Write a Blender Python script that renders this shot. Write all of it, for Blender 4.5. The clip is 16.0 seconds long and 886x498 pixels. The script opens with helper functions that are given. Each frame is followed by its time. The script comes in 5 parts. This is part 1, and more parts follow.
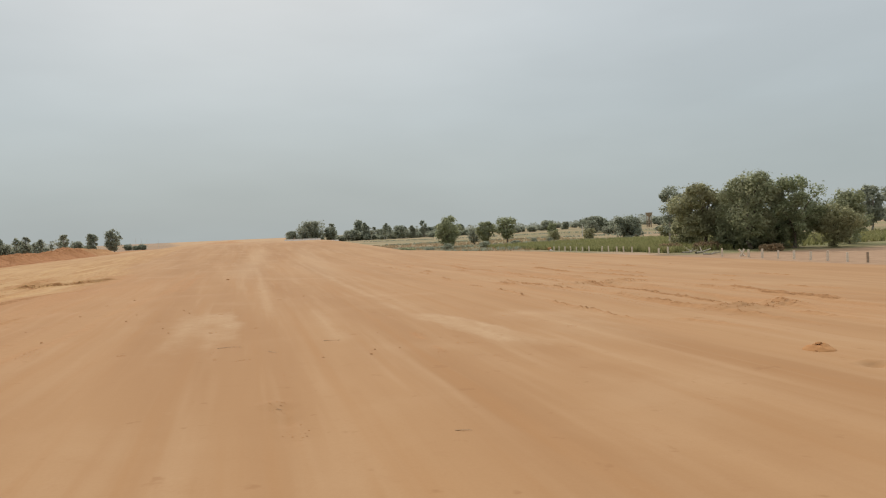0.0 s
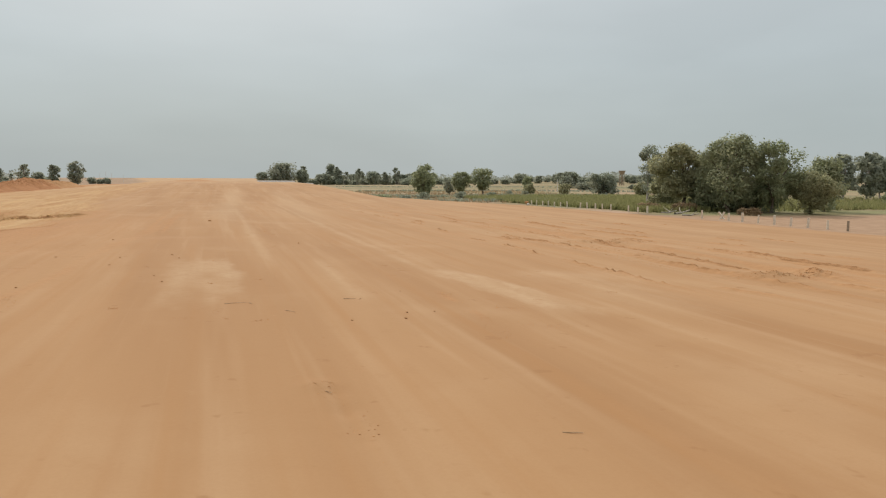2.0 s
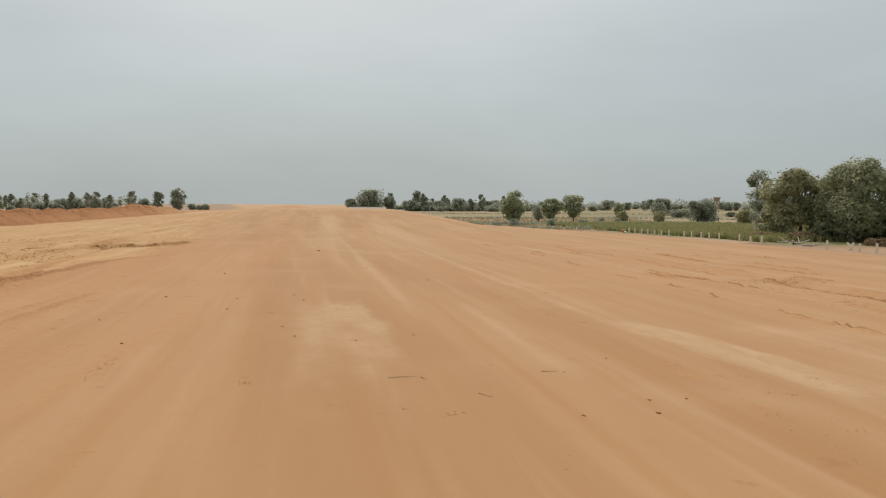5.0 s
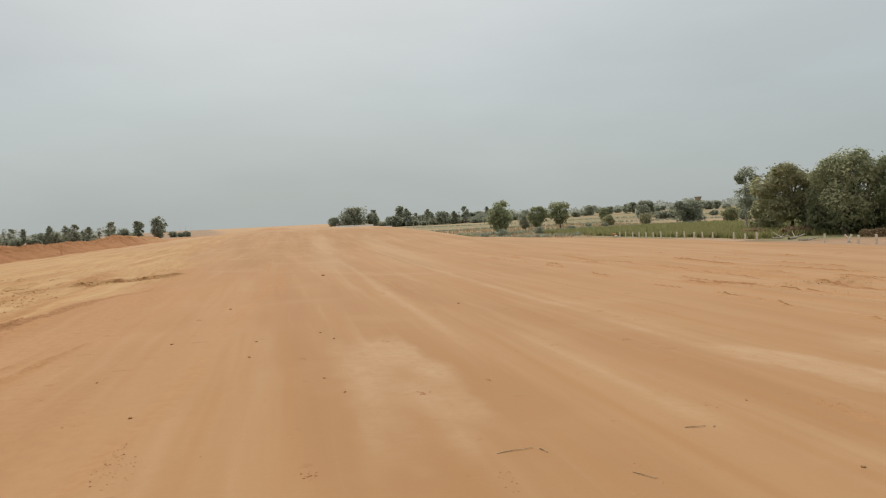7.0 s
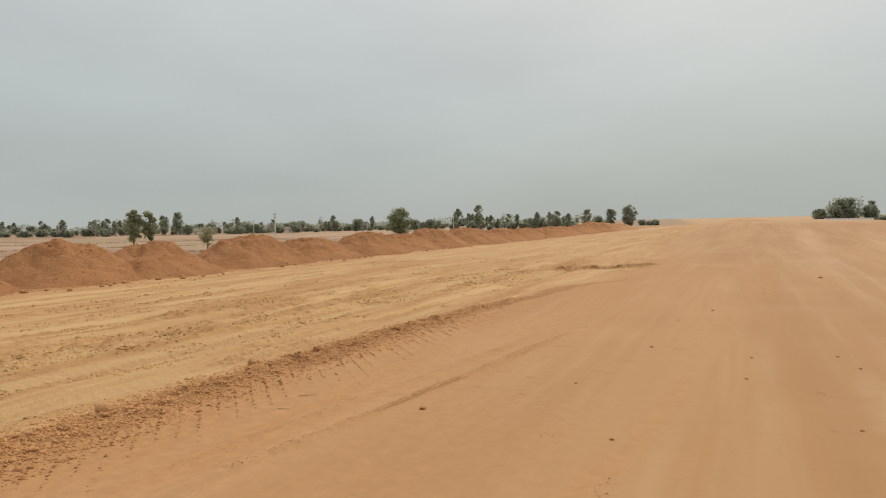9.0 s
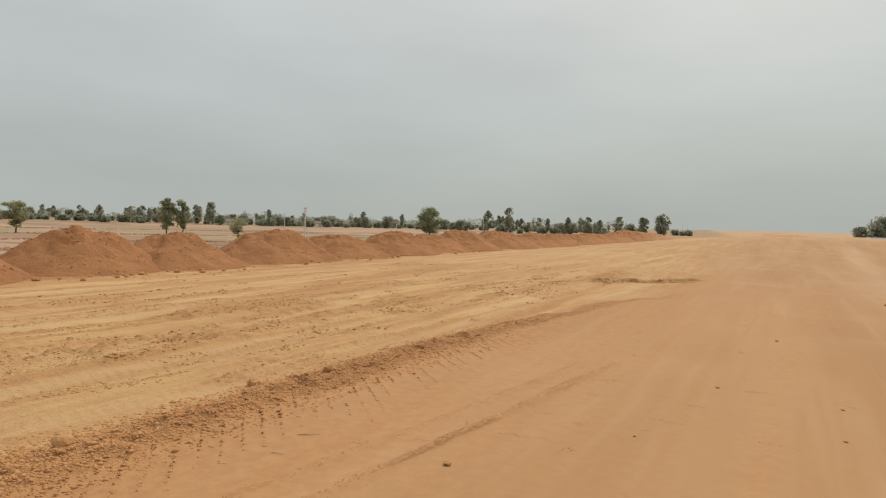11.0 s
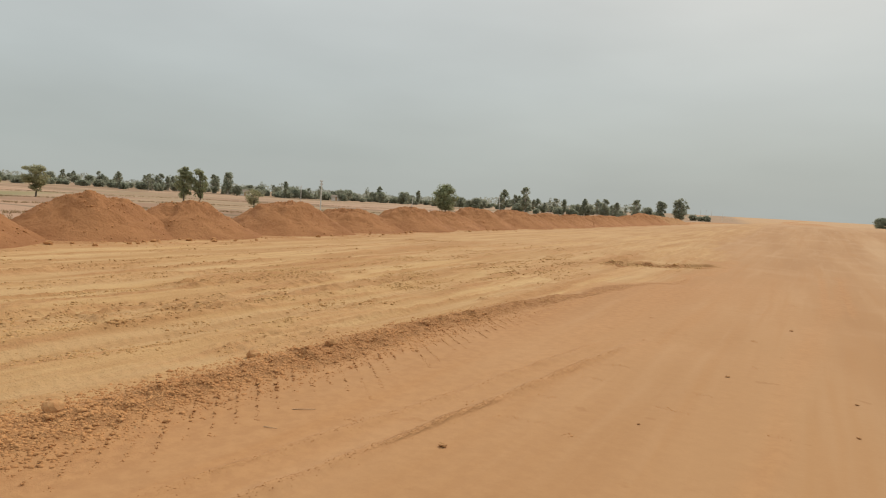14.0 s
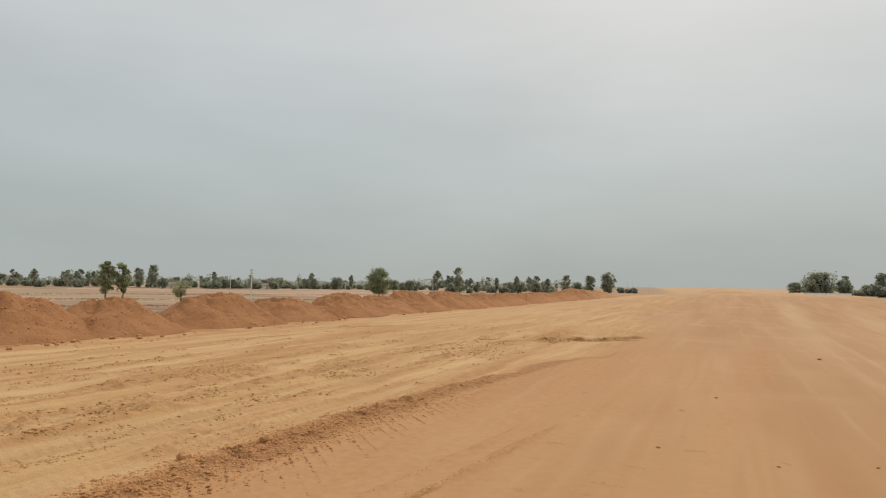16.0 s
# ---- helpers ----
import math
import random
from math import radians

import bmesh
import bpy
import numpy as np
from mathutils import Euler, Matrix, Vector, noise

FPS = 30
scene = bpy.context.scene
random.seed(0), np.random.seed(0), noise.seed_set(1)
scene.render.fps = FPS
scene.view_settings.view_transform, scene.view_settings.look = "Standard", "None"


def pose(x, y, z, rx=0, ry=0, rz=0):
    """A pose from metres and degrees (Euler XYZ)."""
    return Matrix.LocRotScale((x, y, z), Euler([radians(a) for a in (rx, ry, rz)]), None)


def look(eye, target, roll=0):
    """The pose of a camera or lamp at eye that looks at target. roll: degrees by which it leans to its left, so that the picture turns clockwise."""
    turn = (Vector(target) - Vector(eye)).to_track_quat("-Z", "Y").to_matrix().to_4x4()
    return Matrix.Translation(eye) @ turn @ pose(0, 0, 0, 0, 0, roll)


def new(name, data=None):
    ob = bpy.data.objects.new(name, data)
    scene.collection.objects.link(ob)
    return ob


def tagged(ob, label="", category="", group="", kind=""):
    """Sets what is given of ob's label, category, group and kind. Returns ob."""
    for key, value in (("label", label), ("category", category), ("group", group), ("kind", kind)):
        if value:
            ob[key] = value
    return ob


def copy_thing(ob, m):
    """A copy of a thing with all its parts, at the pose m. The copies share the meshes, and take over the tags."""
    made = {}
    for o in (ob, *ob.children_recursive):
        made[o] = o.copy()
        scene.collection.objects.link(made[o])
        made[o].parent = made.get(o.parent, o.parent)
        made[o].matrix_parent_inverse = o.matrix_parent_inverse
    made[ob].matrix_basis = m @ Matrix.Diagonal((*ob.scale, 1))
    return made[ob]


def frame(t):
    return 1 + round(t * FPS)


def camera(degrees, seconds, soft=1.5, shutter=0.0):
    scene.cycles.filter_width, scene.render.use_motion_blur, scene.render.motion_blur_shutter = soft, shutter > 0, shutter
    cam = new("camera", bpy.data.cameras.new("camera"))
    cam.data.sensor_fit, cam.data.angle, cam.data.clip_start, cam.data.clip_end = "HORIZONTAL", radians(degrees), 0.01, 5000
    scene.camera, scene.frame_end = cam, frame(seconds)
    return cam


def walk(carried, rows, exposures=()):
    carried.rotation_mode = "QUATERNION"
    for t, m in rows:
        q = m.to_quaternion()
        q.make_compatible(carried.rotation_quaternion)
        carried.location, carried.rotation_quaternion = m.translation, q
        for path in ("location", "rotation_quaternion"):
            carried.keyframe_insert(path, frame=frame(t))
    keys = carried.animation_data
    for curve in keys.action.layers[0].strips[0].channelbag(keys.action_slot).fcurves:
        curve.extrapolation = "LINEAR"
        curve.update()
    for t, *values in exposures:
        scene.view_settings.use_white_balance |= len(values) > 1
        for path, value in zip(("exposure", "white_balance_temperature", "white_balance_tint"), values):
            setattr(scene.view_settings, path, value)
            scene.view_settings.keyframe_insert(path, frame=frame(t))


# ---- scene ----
cam = camera(65.5, 16.0, soft=1.1)
PATH = [
    (0, (1.440, -6.553, 1.424), (1.992, -4.632, 1.370), -2.51),
    (0.5, (1.360, -6.154, 1.438), (2.335, -4.409, 1.362), -4.92),
    (1, (1.135, -5.832, 1.438), (2.018, -4.045, 1.271), -3.55),
    (1.5, (1.050, -5.480, 1.462), (1.861, -3.660, 1.289), 0.10),
    (2, (0.906, -5.162, 1.440), (1.536, -3.275, 1.237), 0.24),
    (2.5, (0.787, -4.763, 1.434), (1.370, -2.866, 1.193), 0.27),
    (3, (0.722, -4.317, 1.446), (1.358, -2.421, 1.432), -0.28),
    (3.5, (0.642, -3.898, 1.449), (1.251, -1.995, 1.368), 0.09),
    (4, (0.517, -3.421, 1.452), (1.237, -1.559, 1.329), -1.12),
    (4.5, (0.399, -2.919, 1.465), (0.967, -1.001, 1.479), 0.28),
    (4.7, (0.346, -2.755, 1.450), (0.748, -0.798, 1.367), 0.26),
    (6.8, (-0.242, -0.969, 1.509), (0.200, 0.971, 1.300), -0.89),
    (7, (-0.293, -0.832, 1.495), (0.154, 1.115, 1.405), -2.77),
    (7.5, (-0.357, -0.374, 1.504), (-0.079, 1.601, 1.349), -2.08),
    (8, (-0.516, -0.067, 1.452), (-0.367, 1.924, 1.335), -2.42),
    (8.5, (-0.560, 0.023, 1.485), (-0.872, 1.997, 1.416), 0.48),
    (9, (-0.673, 0.371, 1.521), (-1.503, 2.190, 1.447), -1.25),
    (9.2, (-0.743, 0.489, 1.541), (-1.652, 2.271, 1.534), 0.75),
    (11.3, (-1.227, 1.436, 1.598), (-2.134, 3.217, 1.520), 1.39),
    (11.5, (-1.237, 1.475, 1.593), (-2.154, 3.250, 1.515), 1.40),
    (12, (-1.224, 1.513, 1.592), (-2.170, 3.271, 1.471), 1.99),
    (12.5, (-1.197, 1.531, 1.590), (-2.149, 3.283, 1.440), 2.10),
    (13, (-1.203, 1.528, 1.585), (-2.186, 3.264, 1.440), 2.10),
    (13.5, (-1.204, 1.550, 1.578), (-2.162, 3.301, 1.453), 2.41),
    (14, (-1.202, 1.545, 1.580), (-2.141, 3.306, 1.440), 3.11),
    (14.5, (-1.192, 1.538, 1.588), (-2.132, 3.301, 1.493), 2.91),
    (15, (-1.190, 1.529, 1.594), (-2.152, 3.282, 1.542), 2.60),
    (15.5, (-1.178, 1.484, 1.603), (-2.126, 3.245, 1.610), 2.80),
    (16, (-1.106, 1.408, 1.628), (-1.880, 3.249, 1.732), 0.59),
]
walk(cam, [(t, look(eye, target, roll)) for t, eye, target, roll in PATH],
     [(0.0, -0.04, 6400, 10), (0.5, 0.03, 6170, 10), (1.2, 0.03, 6400, 10), (4.5, -0.02, 6450, 10), (7.0, -0.02, 6520, 10), (7.5, -0.08, 6600, 10), (8.2, -0.03, 6550, 10), (9.2, -0.03, 6750, 10), (14.5, -0.04, 6780, 10), (16.0, -0.08, 6650, 10)])

# ---------------------------------------------------------------- light
SUN_AZ, SUN_EL = 0.0, 42.0          # degrees, from the road's direction, clockwise
sun_dir = Vector((math.sin(radians(SUN_AZ)) * math.cos(radians(SUN_EL)),
                  math.cos(radians(SUN_AZ)) * math.cos(radians(SUN_EL)), math.sin(radians(SUN_EL))))
sun = new("sun", bpy.data.lights.new("sun", "SUN"))
sun.data.energy, sun.data.angle, sun.data.color = 2.0, radians(7), (1.0, 0.92, 0.80)
sun.matrix_world = look(sun_dir * 50, (0, 0, 0))

world = bpy.data.worlds.new("hazy_sky")
scene.world = world
world.use_nodes = True
wn, wl = world.node_tree.nodes, world.node_tree.links
wn.clear()


def wnode(kind, **values):
    n = wn.new(kind)
    for k, v in values.items():
        n.inputs[k].default_value = v
    return n


w_out = wn.new("ShaderNodeOutputWorld")
w_bg = wn.new("ShaderNodeBackground")
w_sky = wn.new("ShaderNodeTexSky")
w_sky.sky_type, w_sky.sun_disc = "NISHITA", False
w_sky.sun_elevation, w_sky.sun_rotation = radians(SUN_EL), radians(SUN_AZ)
w_sky.air_density, w_sky.dust_density, w_sky.ozone_density = 1.4, 4.0, 1.0
w_sky_dim = wn.new("ShaderNodeVectorMath")
w_sky_dim.operation = "SCALE"
w_sky_dim.inputs["Scale"].default_value = 0.05
w_co = wn.new("ShaderNodeTexCoord")
w_sep = wn.new("ShaderNodeSeparateXYZ")
w_ramp = wn.new("ShaderNodeValToRGB")          # cloud layer by height over the horizon
cr = w_ramp.color_ramp
cr.elements[0].position, cr.elements[0].color = 0.0, (0.470, 0.515, 0.508, 1)
cr.elements[1].position, cr.elements[1].color = 1.0, (1.15, 1.15, 1.14, 1)
for p, c in ((0.06, (0.458, 0.516, 0.520)), (0.16, (0.518, 0.580, 0.598)), (0.30, (0.600, 0.650, 0.670)), (0.45, (0.69, 0.715, 0.725)), (0.65, (0.93, 0.94, 0.94))):
    e = cr.elements.new(p)
    e.color = (*c, 1)
w_map = wn.new("ShaderNodeMapping")
w_map.inputs["Scale"].default_value = (1.3, 1.3, 4.5)
w_noise = wnode("ShaderNodeTexNoise", Scale=1.7, Detail=4.0, Roughness=0.5)
w_nr = wn.new("ShaderNodeMapRange")
w_nr.inputs["From Min"].default_value, w_nr.inputs["From Max"].default_value = 0.3, 0.7
w_nr.inputs["To Min"].default_value, w_nr.inputs["To Max"].default_value = 0.935, 1.065
w_dot = wn.new("ShaderNodeVectorMath")          # brighter cloud round the veiled sun
w_dot.operation = "DOT_PRODUCT"
w_dot.inputs[1].default_value = sun_dir
w_dr = wn.new("ShaderNodeMapRange")
w_dr.interpolation_type = "SMOOTHSTEP"
w_dr.inputs["From Min"].default_value, w_dr.inputs["From Max"].default_value = 0.80, 1.0
w_dr.inputs["To Min"].default_value, w_dr.inputs["To Max"].default_value = 0.0, 0.15
w_glow = wn.new("ShaderNodeMix")
w_glow.data_type, w_glow.blend_type = "RGBA", "MIX"
w_glow.inputs["B"].default_value = (1.05, 0.97, 0.92, 1)
w_mul = wn.new("ShaderNodeVectorMath")
w_mul.operation = "SCALE"
w_mix = wn.new("ShaderNodeMix")
w_mix.data_type, w_mix.blend_type = "RGBA", "MIX"
w_mix.inputs["Factor"].default_value = 0.88
wl.new(w_co.outputs["Generated"], w_sep.inputs[0])
wl.new(w_sep.outputs["Z"], w_ramp.inputs["Fac"])
wl.new(w_co.outputs["Generated"], w_map.inputs["Vector"])
wl.new(w_map.outputs[0], w_noise.inputs["Vector"])
wl.new(w_noise.outputs["Fac"], w_nr.inputs["Value"])
wl.new(w_co.outputs["Generated"], w_dot.inputs[0])
wl.new(w_dot.outputs["Value"], w_dr.inputs["Value"])
wl.new(w_dr.outputs[0], w_glow.inputs["Factor"])
wl.new(w_ramp.outputs["Color"], w_glow.inputs["A"])
wl.new(w_glow.outputs["Result"], w_mul.inputs[0])
wl.new(w_nr.outputs[0], w_mul.inputs["Scale"])
wl.new(w_sky.outputs[0], w_sky_dim.inputs[0])
wl.new(w_sky_dim.outputs[0], w_mix.inputs["A"])
wl.new(w_mul.outputs[0], w_mix.inputs["B"])
wl.new(w_mix.outputs["Result"], w_bg.inputs["Color"])
wl.new(w_bg.outputs[0], w_out.inputs["Surface"])
scene.view_settings.exposure = 0.0


# ---------------------------------------------------------------- materials
class Mat:
    """A small wrapper to write node materials in few lines."""

    def __init__(self, name, rough=0.9):
        self.m = bpy.data.materials.new(name)
        self.m.use_nodes = True
        self.n, self.l = self.m.node_tree.nodes, self.m.node_tree.links
        self.b = self.n["Principled BSDF"]
        self.b.inputs["Roughness"].default_value = rough
        self.b.inputs["Specular IOR Level"].default_value = 0.2
        self.co = self.n.new("ShaderNodeTexCoord").outputs["Object"]

    def coords(self, scale, rot=0.0):
        n = self.n.new("ShaderNodeMapping")
        n.inputs["Scale"].default_value = scale
        n.inputs["Rotation"].default_value = (0, 0, rot)
        self.l.new(self.co, n.inputs["Vector"])
        return n.outputs[0]

    def noise(self, scale, detail=3.0, rough=0.55, co=None):
        n = self.n.new("ShaderNodeTexNoise")
        n.inputs["Scale"].default_value, n.inputs["Detail"].default_value, n.inputs["Roughness"].default_value = scale, detail, rough
        self.l.new(co or self.co, n.inputs["Vector"])
        return n.outputs["Fac"]

    def span(self, v, a, b, c=0.0, d=1.0):
        n = self.n.new("ShaderNodeMapRange")
        n.interpolation_type = "SMOOTHSTEP"
        for k, x in zip(("From Min", "From Max", "To Min", "To Max"), (a, b, c, d)):
            n.inputs[k].default_value = x
        self.l.new(v, n.inputs["Value"])
        return n.outputs[0]

    def math(self, op, a, b):
        n = self.n.new("ShaderNodeMath")
        n.operation = op
        for i, v in enumerate((a, b)):
            if isinstance(v, (int, float)):
                n.inputs[i].default_value = v
            else:
                self.l.new(v, n.inputs[i])
        return n.outputs[0]

    def mix(self, f, a, b, blend="MIX"):
        n = self.n.new("ShaderNodeMix")
        n.data_type, n.blend_type = "RGBA", blend
        for key, v in (("Factor", f), ("A", a), ("B", b)):
            if isinstance(v, tuple):
                n.inputs[key].default_value = (*v, 1)
            elif isinstance(v, (int, float)):
                n.inputs[key].default_value = v
            else:
                self.l.new(v, n.inputs[key])
        return n.outputs["Result"]

    def attribute(self, name):
        n = self.n.new("ShaderNodeAttribute")
        n.attribute_name = name
        s = self.n.new("ShaderNodeSeparateColor")
        self.l.new(n.outputs["Color"], s.inputs[0])
        return s.outputs

    def bump(self, height, strength, distance):
        n = self.n.new("ShaderNodeBump")
        n.inputs["Strength"].default_value, n.inputs["Distance"].default_value = strength, distance
        self.l.new(height, n.inputs["Height"])
        self.l.new(n.outputs[0], self.b.inputs["Normal"])

    def color(self, c):
        if isinstance(c, tuple):
            self.b.inputs["Base Color"].default_value = (*c, 1)
        else:
            self.l.new(c, self.b.inputs["Base Color"])
        return self


ORANGE, ORANGE_DARK, ORANGE_PALE = (0.418, 0.242, 0.117), (0.348, 0.186, 0.082), (0.472, 0.300, 0.164)
SAND, SAND_DARK = (0.535, 0.342, 0.158), (0.415, 0.232, 0.098)
RED_SOIL, RED_DARK = (0.405, 0.192, 0.082), (0.33, 0.148, 0.062)


def ground_material():
    k = Mat("compacted_earth", 0.95)
    a = k.attribute("cover")          # red: sandy lane, green: loose red soil, blue: fields
    f = k.attribute("field")          # red: grass, green: pale crop land, blue: pale worn patch, and painted haze on the far road
    streak = k.noise(1.0, 4.0, 0.55, k.coords((0.62, 0.05, 1.0), 0.02))
    streak2 = k.noise(1.0, 3.0, 0.6, k.coords((1.7, 0.09, 1.0), -0.03))
    blot = k.noise(0.28, 4.0, 0.6)
    grain = k.noise(38.0, 4.0, 0.7)
    crumb = k.noise(9.0, 5.0, 0.65)
    base = k.mix(k.span(streak, 0.32, 0.68, 0.15, 1.0), ORANGE_DARK, ORANGE)
    base = k.mix(k.span(streak2, 0.50, 0.74, 0.0, 0.46), base, ORANGE_PALE)
    base = k.mix(k.span(blot, 0.50, 0.75, 0.0, 0.45), base, ORANGE_PALE)
    drag = k.noise(1.0, 3.0, 0.6, k.coords((2.3, 0.07, 1.0), 0.06))
    base = k.mix(k.span(drag, 0.50, 0.72, 0.0, 0.52), base, (0.380, 0.196, 0.080))
    thread = k.noise(1.0, 4.0, 0.6, k.coords((4.2, 0.14, 1.0), 0.015))
    base = k.mix(k.span(thread, 0.54, 0.72, 0.0, 0.26), base, (0.375, 0.200, 0.090))
    base = k.mix(k.span(thread, 0.42, 0.28, 0.0, 0.14), base, (0.520, 0.345, 0.195))
    mottle = k.noise(3.4, 6.0, 0.72)
    base = k.mix(k.span(mottle, 0.54, 0.70, 0.0, 0.32), base, (0.370, 0.200, 0.092))
    fleck = k.noise(1.0, 3.0, 0.6, k.coords((2.6, 2.6, 1.0), 0.4))
    base = k.mix(k.span(fleck, 0.66, 0.73, 0.0, 0.55), base, (0.32, 0.165, 0.072))
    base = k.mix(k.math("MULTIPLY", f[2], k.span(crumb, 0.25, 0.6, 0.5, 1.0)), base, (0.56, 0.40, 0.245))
    lane_streak = k.noise(1.0, 5.0, 0.6, k.coords((1.6, 0.11, 1.0)))
    lane = k.mix(k.span(lane_streak, 0.40, 0.62), SAND_DARK, SAND)
    lane = k.mix(k.span(streak2, 0.42, 0.62, 0.0, 0.5), lane, (0.57, 0.39, 0.20))
    lane = k.mix(k.span(thread, 0.52, 0.64, 0.0, 0.50), lane, (0.400, 0.225, 0.098))
    lane = k.mix(k.span(mottle, 0.52, 0.68, 0.0, 0.35), lane, (0.425, 0.245, 0.108))
    base = k.mix(a[0], base, lane)
    red = k.mix(k.span(crumb, 0.35, 0.65), (0.385, 0.185, 0.076), (0.475, 0.246, 0.104))
    base = k.mix(a[1], base, red)
    base = k.mix(k.span(grain, 0.30, 0.75, 0.0, 0.11), base, (0.30, 0.15, 0.065))
    base = k.mix(k.span(crumb, 0.62, 0.80, 0.0, 0.08), base, (0.62, 0.44, 0.25))
    # fields: parcels of stubble, fallow and grass
    v = k.n.new("ShaderNodeTexVoronoi")
    v.distance, v.inputs["Scale"].default_value, v.inputs["Randomness"].default_value = "CHEBYCHEV", 1.0, 0.8
    k.l.new(k.coords((0.011, 0.030, 0.0), 0.35), v.inputs["Vector"])
    vs = k.n.new("ShaderNodeSeparateColor")
    k.l.new(v.outputs["Color"], vs.inputs[0])
    clump = k.noise(0.9, 5.0, 0.65)
    field = k.mix(k.span(vs.outputs[0], 0.25, 0.75), (0.31, 0.192, 0.125), (0.44, 0.282, 0.192))
    bund = k.noise(1.0, 2.0, 0.5, k.coords((0.010, 0.16, 1.0), 0.35))
    field = k.mix(k.span(bund, 0.56, 0.62, 0.0, 0.75), field, (0.175, 0.130, 0.078))
    field = k.mix(k.span(vs.outputs[1], 0.80, 0.84, 0.0, 0.35), field, (0.22, 0.205, 0.105))
    field = k.mix(k.span(clump, 0.45, 0.75, 0.0, 0.5), field, (0.24, 0.165, 0.085))
    field = k.mix(f[1], field, k.mix(k.span(clump, 0.3, 0.7), (0.32, 0.200, 0.120), (0.40, 0.262, 0.165)))
    grass = k.mix(k.span(clump, 0.3, 0.7), (0.15, 0.165, 0.065), (0.25, 0.245, 0.115))
    field = k.mix(f[0], field, grass)
    k.color(k.mix(a[2], base, field))
    clot = k.span(k.noise(17.0, 3.0, 0.6), 0.46, 0.62)
    rough = k.math("ADD", k.math("MULTIPLY", crumb, 0.8), k.math("MULTIPLY", grain, 0.35))
    rough = k.math("ADD", rough, k.math("MULTIPLY", clot, 0.16))
    loose = k.math("ADD", 0.025, k.math("ADD", k.math("MULTIPLY", a[0], 0.38), k.span(a[1], 0.48, 0.95, 0.0, 1.15)))
    k.bump(k.math("MULTIPLY", rough, loose), 1.0, 0.06)
    return k.m


def soil_material(name, a, b, c, relief=0.08):
    k = Mat(name, 0.97)
    big, crumb, grain = k.noise(0.8, 4.0), k.noise(7.0, 5.0, 0.65), k.noise(32.0, 3.0, 0.7)
    col = k.mix(k.span(big, 0.35, 0.68), a, b)
    col = k.mix(k.span(crumb, 0.50, 0.78, 0.0, 0.55), col, c)
    col = k.mix(k.span(grain, 0.5, 0.8, 0.0, 0.35), col, a)
    k.color(col)
    crumb = k.math("ADD", crumb, k.math("MULTIPLY", k.noise(2.6, 4.0, 0.6), 0.8))
    k.bump(k.math("ADD", crumb, k.math("MULTIPLY", grain, 0.4)), 0.9, relief)
    return k.m


def leaf_material(name, dark, light, dry):
    k = Mat(name, 0.65)
    g = k.n.new("ShaderNodeNewGeometry")
    o = k.n.new("ShaderNodeObjectInfo")
    col = k.mix(k.span(g.outputs["Random Per Island"], 0.0, 1.0), dark, light)
    col = k.mix(k.span(k.noise(0.5, 2.0), 0.45, 0.8, 0.0, 0.5), col, dry)
    col = k.mix(k.span(o.outputs["Random"], 0.0, 1.0, 0.0, 0.35), col, dry)
    k.color(col)
    tr = k.n.new("ShaderNodeBsdfTranslucent")
    k.l.new(col, tr.inputs["Color"])
    both = k.n.new("ShaderNodeMixShader")
    both.inputs[0].default_value = 0.62
    k.l.new(k.b.outputs[0], both.inputs[1])
    k.l.new(tr.outputs[0], both.inputs[2])
    k.l.new(both.outputs[0], k.n["Material Output"].inputs["Surface"])
    return k.m


def bark_material(name, a, b):
    k = Mat(name, 0.95)
    n = k.noise(3.0, 4.0, 0.6, k.coords((3.0, 3.0, 0.7)))
    k.color(k.mix(k.span(n, 0.35, 0.7), a, b))
    k.bump(n, 0.6, 0.05)
    return k.m


def plain_material(name, a, b, rough=0.85, scale=4.0):
    k = Mat(name, rough)
    n = k.noise(scale, 5.0, 0.6)
    k.color(k.mix(k.span(n, 0.35, 0.72), a, b))
    k.bump(n, 0.35, 0.01)
    return k.m


M_GROUND = ground_material()
M_MOUND = soil_material("loose_red_soil", RED_DARK, RED_SOIL, (0.43, 0.215, 0.10))
M_PALE_MOUND = soil_material("loose_sandy_soil", (0.38, 0.190, 0.084), (0.44, 0.240, 0.108), (0.49, 0.295, 0.145))
M_CRUMB = soil_material("red_crumb", (0.42, 0.205, 0.085), (0.50, 0.258, 0.108), (0.55, 0.315, 0.145), 0.003)
M_CLOD = soil_material("dry_clod", (0.42, 0.215, 0.093), (0.50, 0.28, 0.125), (0.56, 0.35, 0.18), 0.003)
M_SANDCLOD = soil_material("sandy_clod", (0.45, 0.255, 0.105), (0.53, 0.325, 0.142), (0.60, 0.40, 0.20), 0.003)
# leaf greens lifted beyond real foliage to stand in for haze
M_LEAF = leaf_material("broad_leaves", (0.215, 0.245, 0.140), (0.425, 0.452, 0.270), (0.430, 0.418, 0.275))
M_LEAF_PALE = leaf_material("small_leaves", (0.265, 0.268, 0.150), (0.470, 0.455, 0.270), (0.400, 0.370, 0.235))
# greyer and paler: haze over the farther trees, put into the leaf colour
M_LEAF_HAZY = leaf_material("haze_paled_leaves", (0.245, 0.275, 0.205), (0.400, 0.425, 0.325), (0.400, 0.395, 0.305))
# horizon haze mixed into the colour of the farthest woods
M_LEAF_FAR_HAZE = leaf_material("hazy_distant_leaves", (0.285, 0.318, 0.282), (0.375, 0.405, 0.360), (0.375, 0.385, 0.335))
M_GRASS = leaf_material("grass_blades", (0.149, 0.178, 0.063), (0.299, 0.316, 0.132), (0.391, 0.333, 0.172))
